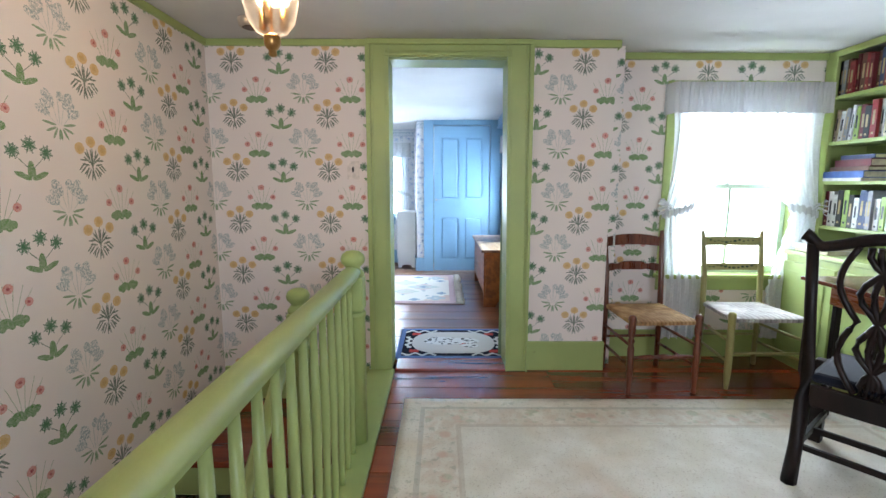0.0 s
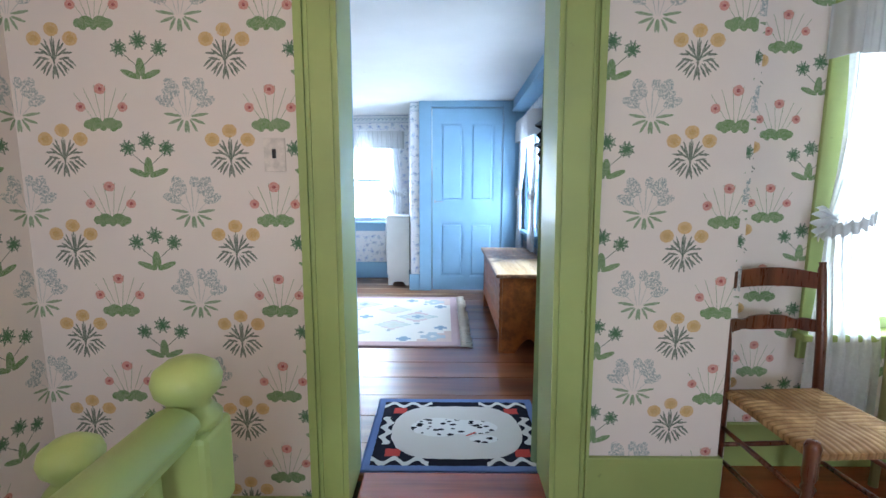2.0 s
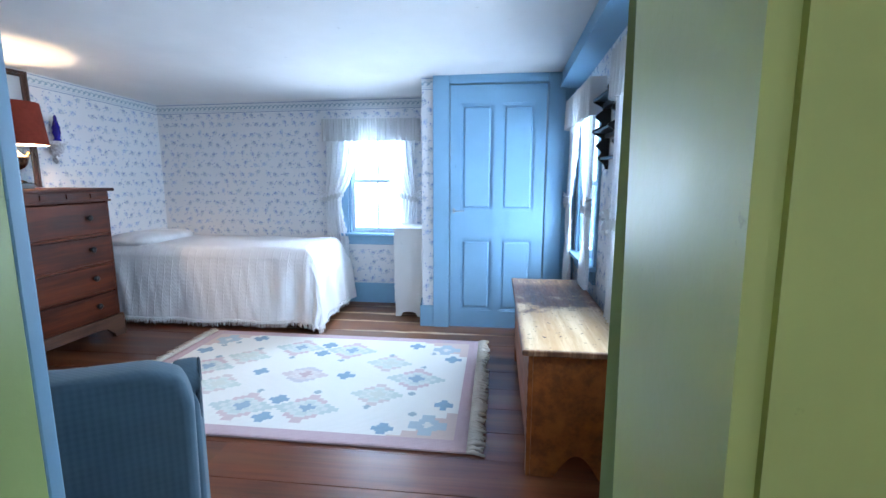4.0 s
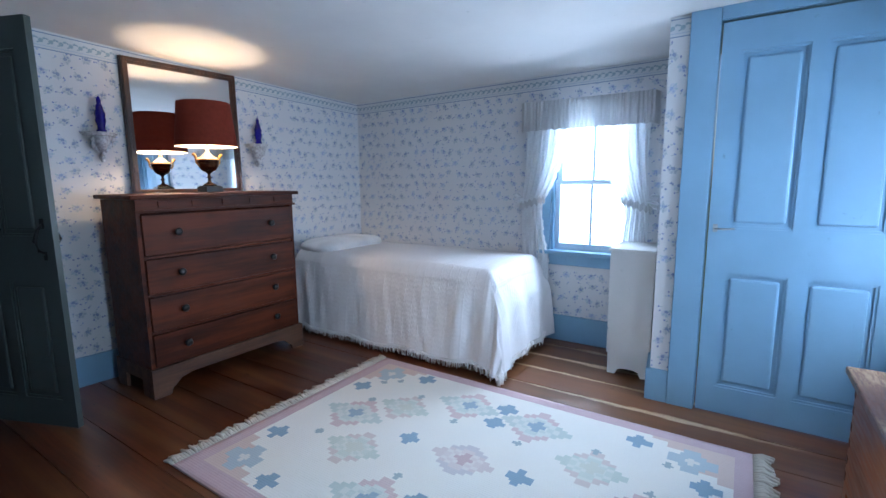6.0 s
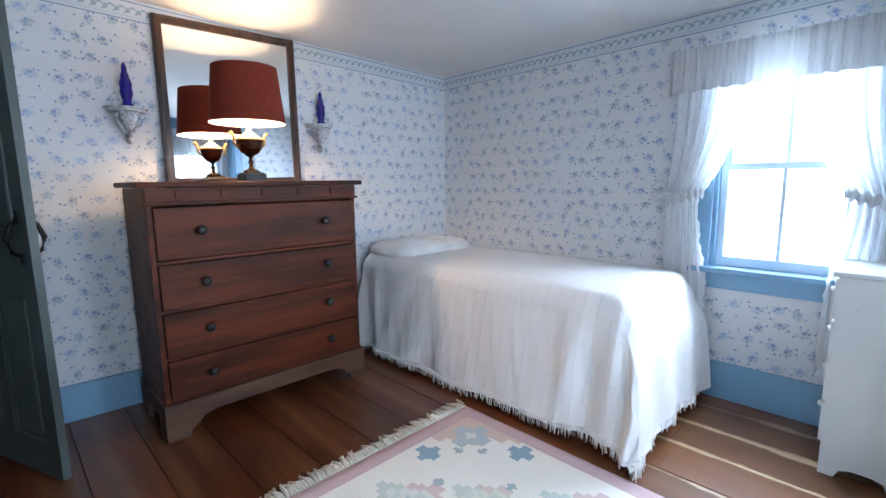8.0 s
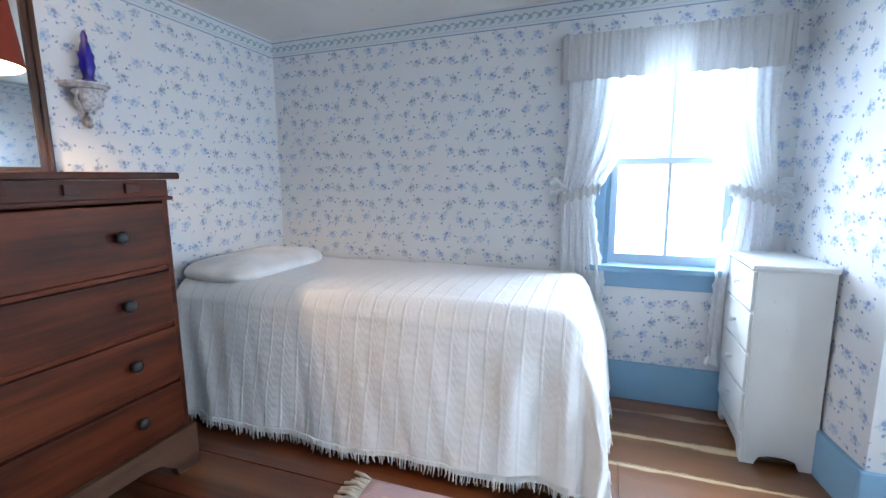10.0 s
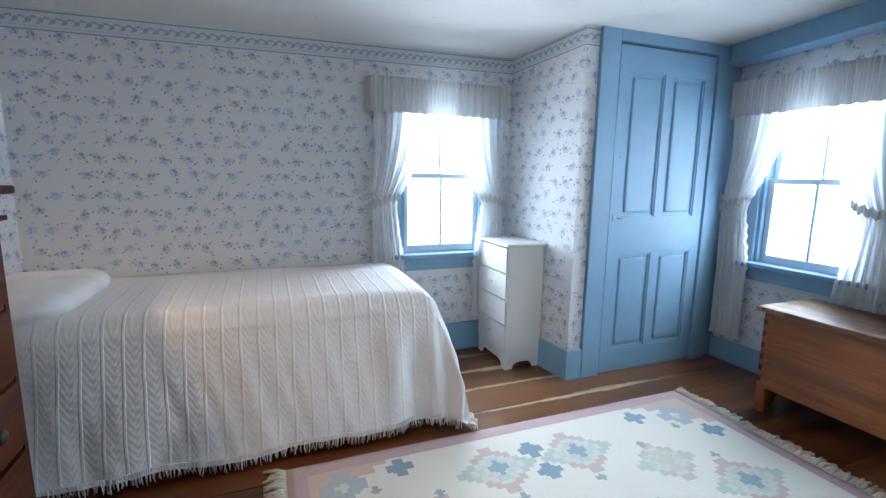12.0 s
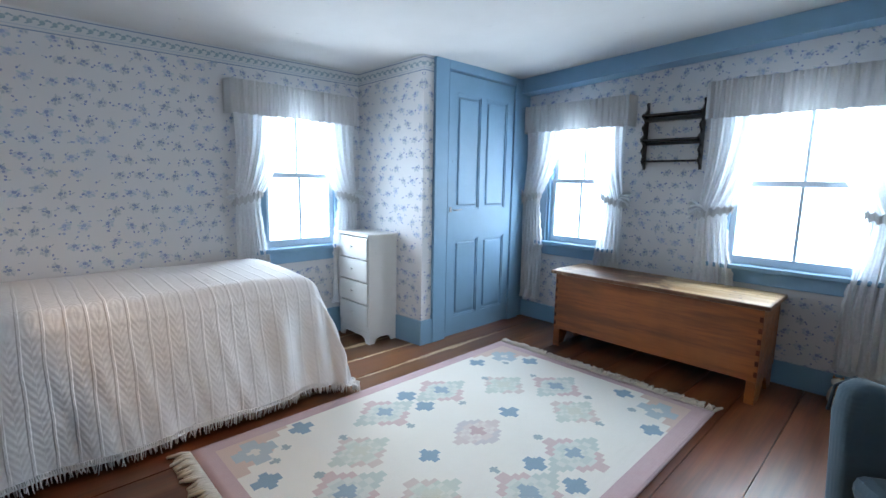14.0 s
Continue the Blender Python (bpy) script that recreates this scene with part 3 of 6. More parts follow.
prism(_bm, [(4.966, ceil_z(1.3, 4.96) - 0.127), (8.344, ceil_z(1.3, 8.35) - 0.127), (8.344, ceil_z(1.3, 8.35) - 0.107), (4.966, ceil_z(1.3, 4.96) - 0.107)], 0, 1.283, 1.299)
structure("trim_beam", _bm, BLUE, "blue boxed beam along the window wall", "beam")
trim("trim_closet_casing", BLUE, (0.2625, 8.325, 0.0, 0.398, 8.3495, 2.135), (1.202, 8.325, 0, 1.34, 8.3495, 2.13), (0.40, 8.326, 2.072, 1.20, 8.3495, 2.14), label="blue closet door casing")
trim("trim_bed_door_casing", BLUE, (0.08, 4.9605, 0, 0.189, 4.985, 2.1), (0.967, 4.9605, 0, 1.05, 4.985, 2.1), (0.19, 4.9605, 2.03, 0.966, 4.985, 2.1), label="blue door casing")
trim("trim_dark_opening", BLUE, (-2.969, 5.15, 0, -2.945, 5.249, 2.1), (-2.969, 5.25, 2.02, -2.945, 6.118, 2.12), label="blue casing of the side doorway")
# passage behind the side doorway; its darkness is put into the near-black wall colour
structure("wall_passage", boxes((-4.6, 4.6, -0.1, -4.5, 7.0, 2.2), (-4.5, 6.9, -0.1, -3.07, 7.0, 2.2), (-4.5, 4.6, -0.1, -3.07, 4.7, 2.2)), plain("shade_darkened_plaster", (0.05, 0.035, 0.028), 0.9), "plaster walls of the side passage, its shade put into their colour", "wall")
structure("floor_passage", boxes((-4.5, 4.7, -0.12, -2.97, 6.9, -0.004)), FLOOR_BED, "dark passage floor", "floor")
structure("ceiling_passage", boxes((-4.6, 4.6, 2.2, -2.97, 7.0, 2.25)), CEILING, "passage ceiling", "ceiling")


# ---- doors ----
def panel_leaf(name, w, h, t, mat, panels, parent, label):
    """A door leaf from x 0 to w, y 0 to t, with fielded panels on both faces."""
    bm = bmesh.new()
    xs = sorted({0, w} | {p[0] for p in panels} | {p[1] for p in panels})
    cols = sorted({(p[0], p[1]) for p in panels})
    rows_ = sorted({(p[2], p[3]) for p in panels})
    at = 0
    for a, b in cols:
        box(bm, at, 0, 0, a, t, h)
        at = b
    box(bm, at, 0, 0, w, t, h)
    for a, b in cols:
        zz = 0
        for lo, hi in rows_:
            box(bm, a, 0, zz, b, t, lo)
            zz = hi
        box(bm, a, 0, zz, b, t, h)
    leaf = part(name, bm, mat, parent, label)
    for a, b, lo, hi in panels:
        q = bmesh.new()
        box(q, a, t * 0.42, lo, b, t * 0.58, hi)
        for y in (0.006, t - 0.014):
            box(q, a, y, lo, a + 0.012, y + 0.008, hi)
            box(q, b - 0.012, y, lo, b, y + 0.008, hi)
            box(q, a + 0.012, y, lo, b - 0.012, y + 0.008, lo + 0.012)
            box(q, a + 0.012, y, hi - 0.012, b - 0.012, y + 0.008, hi)
        box(q, a + 0.03, 0.003, lo + 0.03, b - 0.03, t - 0.003, hi - 0.03, 0.011)
        part("panel", q, mat, leaf)
    return leaf


def four_panels(w, h):
    m, c = 0.083, 0.062
    a, b = m, (w - c) / 2
    return [(a, b, 0.15, 0.785), (w - b, w - a, 0.15, 0.785), (a, b, 1.02, h - 0.145), (w - b, w - a, 1.02, h - 0.145)]


closet = tagged(thing("door_closet", 0.41, 8.335, 0.012, "closed pale blue four-panel closet door", "door"), kind="structure")
panel_leaf("leaf", 0.78, 2.045, 0.035, BLUE, four_panels(0.78, 2.045), closet, "pale blue four-panel leaf")
_bm = boxes((0.02, -0.006, 1.0, 0.042, 0, 1.04, 0.002))
lathe(_bm, [(0.006, -0.035), (0.006, 0)], 0, 0, 10, pose(0.03, 0, 1.02) @ pose(0, 0, 0, 90))
tube(_bm, [(0.03, -0.035, 1.02), (0.07, -0.04, 1.018), (0.12, -0.035, 1.022)], [0.004, 0.005, 0.004])
part("latch", _bm, plain("worn_steel", (0.35, 0.38, 0.4), 0.35, 0.9), closet, "small worn steel thumb latch")


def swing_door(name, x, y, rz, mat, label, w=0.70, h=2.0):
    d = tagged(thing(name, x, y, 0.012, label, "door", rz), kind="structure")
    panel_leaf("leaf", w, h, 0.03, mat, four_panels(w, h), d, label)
    for side in (-1, 1):
        bm = bmesh.new()
        y0 = -0.002 if side < 0 else 0.032
        q = w - 0.055
        tube(bm, [(q, y0, 1.08), (q, y0 + side * 0.025, 1.055), (q, y0 + side * 0.045, 1.0), (q, y0 + side * 0.03, 0.95), (q, y0, 0.93)], [0.006, 0.008, 0.01, 0.008, 0.006])
        box(bm, q - 0.012, min(y0, y0 + side * 0.004), 1.06, q + 0.012, max(y0, y0 + side * 0.004), 1.11, 0.001)
        box(bm, q - 0.01, min(y0, y0 + side * 0.004), 0.9, q + 0.01, max(y0, y0 + side * 0.004), 0.945, 0.001)
        part("handle", bm, DARKMETAL, d, "curved black iron thumb-latch handle")
    return d


# Shade on the open hall leaf is put into its green, darker than the trim.
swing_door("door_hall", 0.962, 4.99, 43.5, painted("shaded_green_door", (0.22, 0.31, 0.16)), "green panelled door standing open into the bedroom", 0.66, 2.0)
# Backlit side door: its shade is put into the very dark grey-green.
swing_door("door_side", -2.95, 6.097, 22, painted("backlit_shade_door_grey", (0.05, 0.065, 0.06)), "grey panelled door standing ajar", 0.70, 2.06)


# ---- windows and curtains ----
def glass():
    m = bpy.data.materials.new("window_glass")
    m.use_nodes = True
    t = m.node_tree
    b = t.nodes["Principled BSDF"]
    b.inputs["Transmission Weight"].default_value = 1
    b.inputs["Roughness"].default_value = 0.0
    b.inputs["IOR"].default_value = 1.45
    return m


def sheer(name="sheer_voile", lo=0.88, hi=0.97, through=0.66, face=0.93):
    m = bpy.data.materials.new(name)
    m.use_nodes = True
    t = m.node_tree
    n = t.nodes
    n.remove(n["Principled BSDF"])
    out = n["Material Output"]
    tr, df, tp = n.new("ShaderNodeBsdfTranslucent"), n.new("ShaderNodeBsdfDiffuse"), n.new("ShaderNodeBsdfTransparent")
    tr.inputs[0].default_value = (through, through * 1.05, through * 1.1, 1)
    df.inputs[0].default_value = (face, face, face, 1)
    a, b = n.new("ShaderNodeMixShader"), n.new("ShaderNodeMixShader")
    a.inputs[0].default_value = 0.55
    t.links.new(tr.outputs[0], a.inputs[1])
    t.links.new(df.outputs[0], a.inputs[2])
    tc = n.new("ShaderNodeTexCoord")
    no = n.new("ShaderNodeTexNoise")
    no.inputs["Scale"].default_value = 60
    t.links.new(tc.outputs["Object"], no.inputs["Vector"])
    r = n.new("ShaderNodeMapRange")
    r.inputs[1].default_value, r.inputs[2].default_value, r.inputs[3].default_value, r.inputs[4].default_value = 0.3, 0.7, lo, hi
    t.links.new(no.outputs["Fac"], r.inputs[0])
    t.links.new(r.outputs[0], b.inputs[0])
    t.links.new(tp.outputs[0], b.inputs[1])
    t.links.new(a.outputs[0], b.inputs[2])
    t.links.new(b.outputs[0], out.inputs[0])
    return m


GLASS, SHEER, DENSE = glass(), sheer(), sheer("gathered_voile", 0.975, 0.99, 0.13, 0.95)


def window(name, x, y, rz, w, z0, z1, trimmat, sashmat, label, depth=0.12, casing=0.085, mid=0.5, sill_out=0.07):
    """A double-hung window; in its own frame the room lies towards -y and the wall's inner face at y 0."""
    win = tagged(thing(name, x, y, 0, label, "window", rz), kind="structure")
    h = w / 2
    part("casing", boxes((-h - casing, -0.018, z0 - 0.01, -h, -0.0005, z1 + casing), (h, -0.018, z0 - 0.01, h + casing, -0.0005, z1 + casing), (-h, -0.018, z1, h, -0.0005, z1 + casing), bevel=0.003), trimmat, win)
    part("jamb", boxes((-h, 0, z0, -h + 0.02, depth, z1), (h - 0.02, 0, z0, h, depth, z1), (-h + 0.02, 0, z1 - 0.02, h - 0.02, depth, z1)), trimmat, win)
    part("sill", boxes((-h - casing - 0.02, -sill_out, z0 - 0.03, h + casing + 0.02, -0.0005, z0, 0.005), (-h + 0.001, -0.0006, z0 - 0.029, h - 0.001, depth, z0)), trimmat, win)
    part("apron", boxes((-h - casing, -0.02, z0 - 0.12, h + casing, -0.0005, z0 - 0.031, 0.004)), trimmat, win)
    zm = z0 + (z1 - z0) * mid
    for k, (lo, hi, yy) in enumerate(((z0 + 0.001, zm + 0.02, 0.035), (zm - 0.018, z1 - 0.021, 0.072))):
        a, b = -h + 0.021, h - 0.021
        r = 0.035
        sash = part("sash", boxes((a, yy, lo, a + r, yy + 0.032, hi), (b - r, yy, lo, b, yy + 0.032, hi), (a + r, yy, lo, b - r, yy + 0.032, lo + (0.05 if k == 0 else 0.03)),
                                  (a + r, yy, hi - 0.032, b - r, yy + 0.032, hi), (-0.009, yy + 0.004, lo + 0.03, 0.009, yy + 0.028, hi - 0.03), bevel=0.002), sashmat, win)
        for p0, p1 in ((a + r, -0.009), (0.009, b - r)):
            pane = part("pane", boxes((p0, yy + 0.014, lo + 0.03, p1, yy + 0.018, hi - 0.03)), GLASS, sash)
            pane.visible_shadow = False
    return win


def sheet(fn, nu, nv, thick=0.0):
    """A surface from fn(u, v) with u and v from 0 to 1."""
    bm = bmesh.new()
    g = [[bm.verts.new(fn(i / nu, j / nv)) for i in range(nu + 1)] for j in range(nv + 1)]
    for j in range(nv):
        for i in range(nu):
            f = bm.faces.new((g[j][i], g[j][i + 1], g[j + 1][i + 1], g[j + 1][i]))
            f.smooth = True
    return bm


def smooth(t):
    t = max(0.0, min(1.0, t))
    return t * t * (3 - 2 * t)


def curtains(name, x, y, rz, w, top, bottom, tie, label, valance=0.24, off=0.07, inner=0.18, seed=1, narrow=0.36, full=False):
    """Ruffled tie-back curtains with a valance on a rod; w is the full width."""
    c = thing(name, x, y, 0, label, "curtain", rz)
    h = w / 2
    rnd = random.Random(seed)
    for side in (-1, 1):
        ph = rnd.uniform(0, 6)

        def panel(u, v, side=side, ph=ph):
            z = top - (top - bottom) * v
            tv = (top - tie) / (top - bottom)
            if v < tv:
                s = (v / tv) ** (2.6 if full else 2.3)
                edge = inner * (1 - s) * h + s * (h * (1 - narrow))
            else:
                s = smooth((v - tv) / (1 - tv) * 1.6)
                edge = h * (1 - narrow) - s * h * (0.22 if full else 0.12)
            outer = h * (1.0 - 0.05 * math.sin(math.pi * min(1, v / tv)))
            xx = outer + (edge - outer) * u
            gather = 0.35 + 0.65 * abs(v - tv) / max(tv, 1 - tv)
            fold = 0.018 * math.sin(u * 34 + ph + 1.5 * math.sin(v * 5)) * gather + 0.006 * math.sin(u * 71 + v * 9)
            ruffle = smooth((u - 0.86) / 0.14) * (0.004 * math.sin(v * 150 + ph) + 0.009 * noise.noise(Vector((v * 22, ph, 0)))) + smooth((v - 0.94) / 0.06) * 0.01 * math.sin(u * 60)
            return (side * (xx - ruffle), -off + fold + ruffle, z - 0.05 * u * (1 - u) * (v < 0.99) - 0.06 * u * smooth(tv - abs(v - tv)))
        part("panel", sheet(panel, 90, 70), SHEER, c)

        def band(u, v, side=side):
            a = u * math.pi
            return (side * (h * (1 - narrow * 0.5) - math.cos(a) * h * narrow * 0.62), -off - 0.035 * math.sin(a) - 0.006 * math.sin(u * 60), tie + 0.03 * math.cos(a) - 0.05 * v + 0.01 * math.sin(u * 50))
        part("tieback", sheet(band, 60, 4), DENSE, c)

        def bow(u, v, side=side, ph=ph):
            spread = 0.022 + 0.062 * smooth(u) + 0.008 * math.sin(u * 9 + ph)
            return (side * (h * 0.94 + (h * 0.06 + 0.055) * u + 0.006 * math.sin(v * 14)), -off - 0.02 + 0.016 * math.sin(v * 22 + ph) * (0.4 + u), tie + 0.05 * u * (1 - u) + (0.42 - v) * 1.5 * spread)
        part("bow", sheet(bow, 10, 36), SHEER, c, "ruffled end of the tieback")

    def val(u, v):
        xx = -h - 0.03 + (w + 0.06) * u
        edge = smooth(min(u, 1 - u) / 0.03)
        fold = 0.012 * math.sin(u * w * 95 + 2 * math.sin(u * 9)) * (0.4 + 0.6 * v) + 0.006 * math.sin(u * 230)
        return (xx, -off * (0.25 + 0.75 * edge) - 0.035 * edge + fold, top + 0.025 - (valance + 0.003 * math.sin(u * 90)) * v)
    part("valance", sheet(val, 220, 14), DENSE, c)
    bm = bmesh.new()
    tube(bm, [(-h, -off - 0.02, top), (h, -off - 0.02, top)], 0.006)
    part("rod", bm, WHITE, c)
    return c


window("window_north", (WN[0] + WN[1]) / 2, Y_N, 0, WN[1] - WN[0], WN[2] + 0.028, WN[3], BLUE, SASH, "bright double-hung window with blue trim", casing=0.07)
window("window_east", X_E, (WE1[0] + WE1[1]) / 2, -90, 0.6, WE1[2] + 0.028, WE1[3], BLUE, SASH, "bright double-hung window with blue trim", casing=0.07)
window("window_east_near", X_E, (WE2[0] + WE2[1]) / 2, -90, 0.78, WE2[2] + 0.028, WE2[3], BLUE, SASH, "bright double-hung window with blue trim", casing=0.07)
window("window_hall", (WH[0] + WH[1]) / 2, 5.02, 0, WH[1] - WH[0], WH[2] + 0.028, WH[3], GREEN, painted("pale_green_sash", (0.55, 0.66, 0.5)), "bright double-hung window with green trim", casing=0.09)
curtains("curtains", -0.465, Y_N, 0, 0.95, 1.855, 0.27, 1.135, "sheer white ruffled tie-back curtains on the north bedroom window", seed=3, valance=0.215)
curtains("curtains", X_E, 7.86, -90, 0.93, 1.885, 0.20, 1.145, "sheer white ruffled tie-back curtains behind the pine chest", seed=5, valance=0.225)
curtains("curtains", X_E, 6.335, -90, 1.06, 1.90, 0.20, 1.10, "sheer white ruffled tie-back curtains on the wide bedroom window", seed=8, valance=0.235)
curtains("curtains", 2.595, 5.02, 0, 1.05, 1.90, 0.16, 1.10, "sheer white ruffled tie-back curtains on the hall window", seed=9, inner=0.0, narrow=0.34, valance=0.20, full=True)

# outside
structure("ground", boxes((-400, -400, -3.6, 400, 400, -3.5)), plain("far_lawn", (0.10, 0.14, 0.05), 0.95, scale=0.2), "lawn far below the windows", "ground")

# ---- furniture ----
def dresser():
    d = thing("chest_of_drawers", -2.33, 7.30, 0, "dark brown wooden chest of four wide drawers on bracket base", "chest of drawers")
    W, D, H = 1.13, 0.46, 1.225
    h = W / 2 - 0.02
    for y in (-h, h - 0.022):
        part("side_panel", boxes((-D, y, 0.1, -0.012, y + 0.022, H - 0.03)), DRESSER, d)
    part("back_panel", boxes((-D, -h + 0.022, 0.1, -D + 0.01, h - 0.022, H - 0.03)), DRESSER, d)
    part("bottom_rail", boxes((-0.05, -h + 0.022, 0.1, -0.013, h - 0.022, 0.2)), DRESSER, d)
    for z in (0.395, 0.625, 0.855, 1.125):
        part("drawer_rail", boxes((-0.4, -h + 0.022, z - 0.008, -0.016, h - 0.022, z + 0.008)), DRESSER, d)
    part("top", boxes((-D - 0.005, -h - 0.035, H - 0.026, 0.028, h + 0.035, H, 0.007)), DRESSER, d)
    part("frieze", boxes((-0.03, -h, 1.133, -0.004, h, H - 0.027), *[(-0.004, -h + 0.12 + i * 0.2, 1.15, 0.006, -h + 0.17 + i * 0.2, 1.185, 0.002) for i in range(5)], (-0.02, -h - 0.01, 1.12, 0.010, h + 0.01, 1.135, 0.003)), DRESSER, d)
    for z0, z1 in ((0.185, 0.385), (0.403, 0.617), (0.633, 0.847), (0.865, 1.112)):
        dr = part("drawer", boxes((-0.035, -h + 0.026, z0 + 0.003, -0.002, h - 0.026, z1 - 0.003, 0.004), (-0.3, -h + 0.03, z0 + 0.01, -0.036, h - 0.03, z1 - 0.02)), DRESSER, d)
        for y in (-0.33, 0.33):
            bm = bmesh.new()
            lathe(bm, [(0.009, 0), (0.009, 0.012), (0.02, 0.018), (0.023, 0.027), (0.018, 0.034), (0.006, 0.037)], 0, 0, 16, pose(-0.002, y, (z0 + z1) / 2 + 0.01, 0, 90, 0))
            part("knob", bm, BLACK, dr, "dark turned knob")
    bm = bmesh.new()
    q = h + 0.012
    outline = [(-q, 0.0), (-q + 0.10, 0.0), (-q + 0.11, 0.035), (-q + 0.14, 0.055), (-q + 0.17, 0.085), (-q + 0.24, 0.10), (q - 0.24, 0.10), (q - 0.17, 0.085), (q - 0.14, 0.055), (q - 0.11, 0.035), (q - 0.10, 0.0), (q, 0.0), (q, 0.18), (-q, 0.18)]
    prism(bm, outline, 0, -0.012, 0.014)
    for y in (-q, q - 0.02):
        box(bm, -D, y, 0.1, -0.0125, y + 0.02, 0.18)
        box(bm, -D, y, 0.0, -D + 0.12, y + 0.02, 0.1)
        box(bm, -0.12, y, 0.0, -0.0125, y + 0.02, 0.1)
    part("bracket_base", bm, wood("scuffed_base_wood", (0.045, 0.016, 0.008), (0.13, 0.055, 0.027), 1, 0.6), d, "scuffed bracket base")


dresser()


def mirror_material():
    m = Mat("silvered_glass", 0.02, 1.0)
    m.b.inputs["Base Color"].default_value = (0.9, 0.92, 0.92, 1)
    return m.m


def wall_mirror():
    """Leans a little from the dresser's top against the wall."""
    mr = thing("mirror", -2.80, 7.15, 1.227, "tall framed mirror standing on the chest of drawers", "mirror", 0)
    mr.matrix_world = pose(-2.855, 7.37, 1.227, 0, -0.6, -3.2)
    W, H, f = 0.78, 0.885, 0.045
    h = W / 2
    part("frame", boxes((-0.02, -h, 0, 0.012, -h + f, H), (-0.02, h - f, 0, 0.012, h, H), (-0.02, -h + f, 0, 0.012, h - f, f * 0.5), (-0.02, -h + f, H - f, 0.012, h - f, H), (0.012, -h + 0.008, 0.01, 0.02, -h + 0.024, H - 0.008), (0.012, h - 0.024, 0.01, 0.02, h - 0.008, H - 0.008), (0.012, -h + 0.025, H - 0.024, 0.02, h - 0.025, H - 0.008), bevel=0.002),
         wood("mirror_frame_wood", (0.012, 0.006, 0.004), (0.07, 0.026, 0.011), 2, 0.35), mr, "dark brown wooden frame")
    part("glass", boxes((-0.012, -h + f, f * 0.5, 0.002, h - f, H - f)), mirror_material(), mr, "silvered mirror glass")


wall_mirror()


def bed():
    b = thing("bed", -1.95, 8.45, 0, "single bed made up under a white fringed coverlet", "bed")
    x0, x1, y0, y1, top = -0.80, 1.165, -0.27, 0.58, 0.69
    part("bed_frame", boxes((x0, y0 + 0.05, 0.2, x1 - 0.06, y1, 0.32), (x0 + 0.02, y0 + 0.08, 0, x0 + 0.08, y0 + 0.14, 0.2), (x1 - 0.16, y0 + 0.12, 0, x1 - 0.1, y0 + 0.18, 0.2), (x0 + 0.02, y1 - 0.1, 0, x0 + 0.08, y1 - 0.04, 0.2), (x1 - 0.16, y1 - 0.1, 0, x1 - 0.1, y1 - 0.04, 0.2)), MAHOGANY, b)
    part("mattress", boxes((x0, y0 + 0.05, 0.321, x1 - 0.07, y1 - 0.01, 0.66, 0.06)), SPREAD, b)
    cv = thing("coverlet", -1.95, 8.45, 0, "white ribbed cotton coverlet with a knotted fringe over the bed", "coverlet")
    n1, n2 = 150, 90
    Lx, Ly = x1 - x0, y1 - y0
    drop = 0.60

    def spread(u, v):
        # u along the bed, beyond its foot it falls; v from the wall side to the hanging front
        a = u * (Lx + drop)
        s = v * (Ly + drop)
        r = 0.09
        over_x, over_y = a - (Lx - r), s - (Ly - r)
        x, z1 = (a, 0) if over_x < 0 else (Lx - r + r * math.sin(min(1.57, over_x / r)), -(r - r * math.cos(min(1.57, over_x / r))) - max(0, over_x - r * 1.57))
        y, z2 = (s, 0) if over_y < 0 else (Ly - r + r * math.sin(min(1.57, over_y / r)), -(r - r * math.cos(min(1.57, over_y / r))) - max(0, over_y - r * 1.57))
        fall_x, fall_y = max(0, over_x - r), max(0, over_y - r)
        z = min(z1, z2) if min(fall_x, fall_y) <= 0 else -math.hypot(fall_x, fall_y) * 1.0 - r
        z = max(z, -0.63)
        flare_x = fall_x * 0.11 + 0.055 * smooth(fall_x * 4) + 0.012 * math.sin(s * 22 + 1) * smooth(fall_x * 3)
        flare_y = fall_y * 0.20 + (0.016 * noise.noise(Vector((a * 5 + s * 1.2, 3.3, 0))) * 2 + 0.010 * noise.noise(Vector((a * 17 - s * 5, 1.3, 0))) + 0.022 * math.sin(a * 26 - s * 9) * smooth(1 - a * 1.8) + 0.016 * math.sin(a * 30) * smooth((a - Lx + 0.55) * 2.5)) * smooth(fall_y * 3)
        if fall_x > 0 and fall_y > 0:
            flare_x += 0.02 * smooth(fall_y * 3)
            flare_y += 0.06 * smooth(fall_x * 3)
        soft = 0.008 * noise.noise(Vector((a * 3, s * 3, 0))) * (1 if z > -0.1 else 2)
        return (x0 + x + flare_x, y1 - y - flare_y + soft, top + z + soft + 0.02 * math.sin(math.pi * min(1, s / Ly)))
    bm = sheet(spread, n1, n2)
    rib = Mat("white_ribbed_coverlet", 0.95, 0, 0.15)
    p, x, y, z = rib.position(True)
    big0 = rib.noise(p, 4, 2)
    k = ((x + big0 * 0.02) / 0.072).frac()
    stripes = rib.ramp((k - 0.5).abs(), 0.10, 0.04)
    bumps = (k * 6.2832 * 2.0).cos() * ((z - y) * 230.0 + (k - 0.5).abs() * 9.0).sin()
    big = rib.noise(p, 9, 3)
    rib.color(rib.mix(stripes * 0.2, (0.84, 0.82, 0.82), (0.76, 0.74, 0.74)))
    rib.bump(stripes * 0.5 + bumps * 0.14 + big * 2.0, 0.6, 0.005)
    part("cloth", bm, rib.m, cv)
    # fringe along the hanging front and the foot
    fr = bmesh.new()
    rnd = random.Random(4)
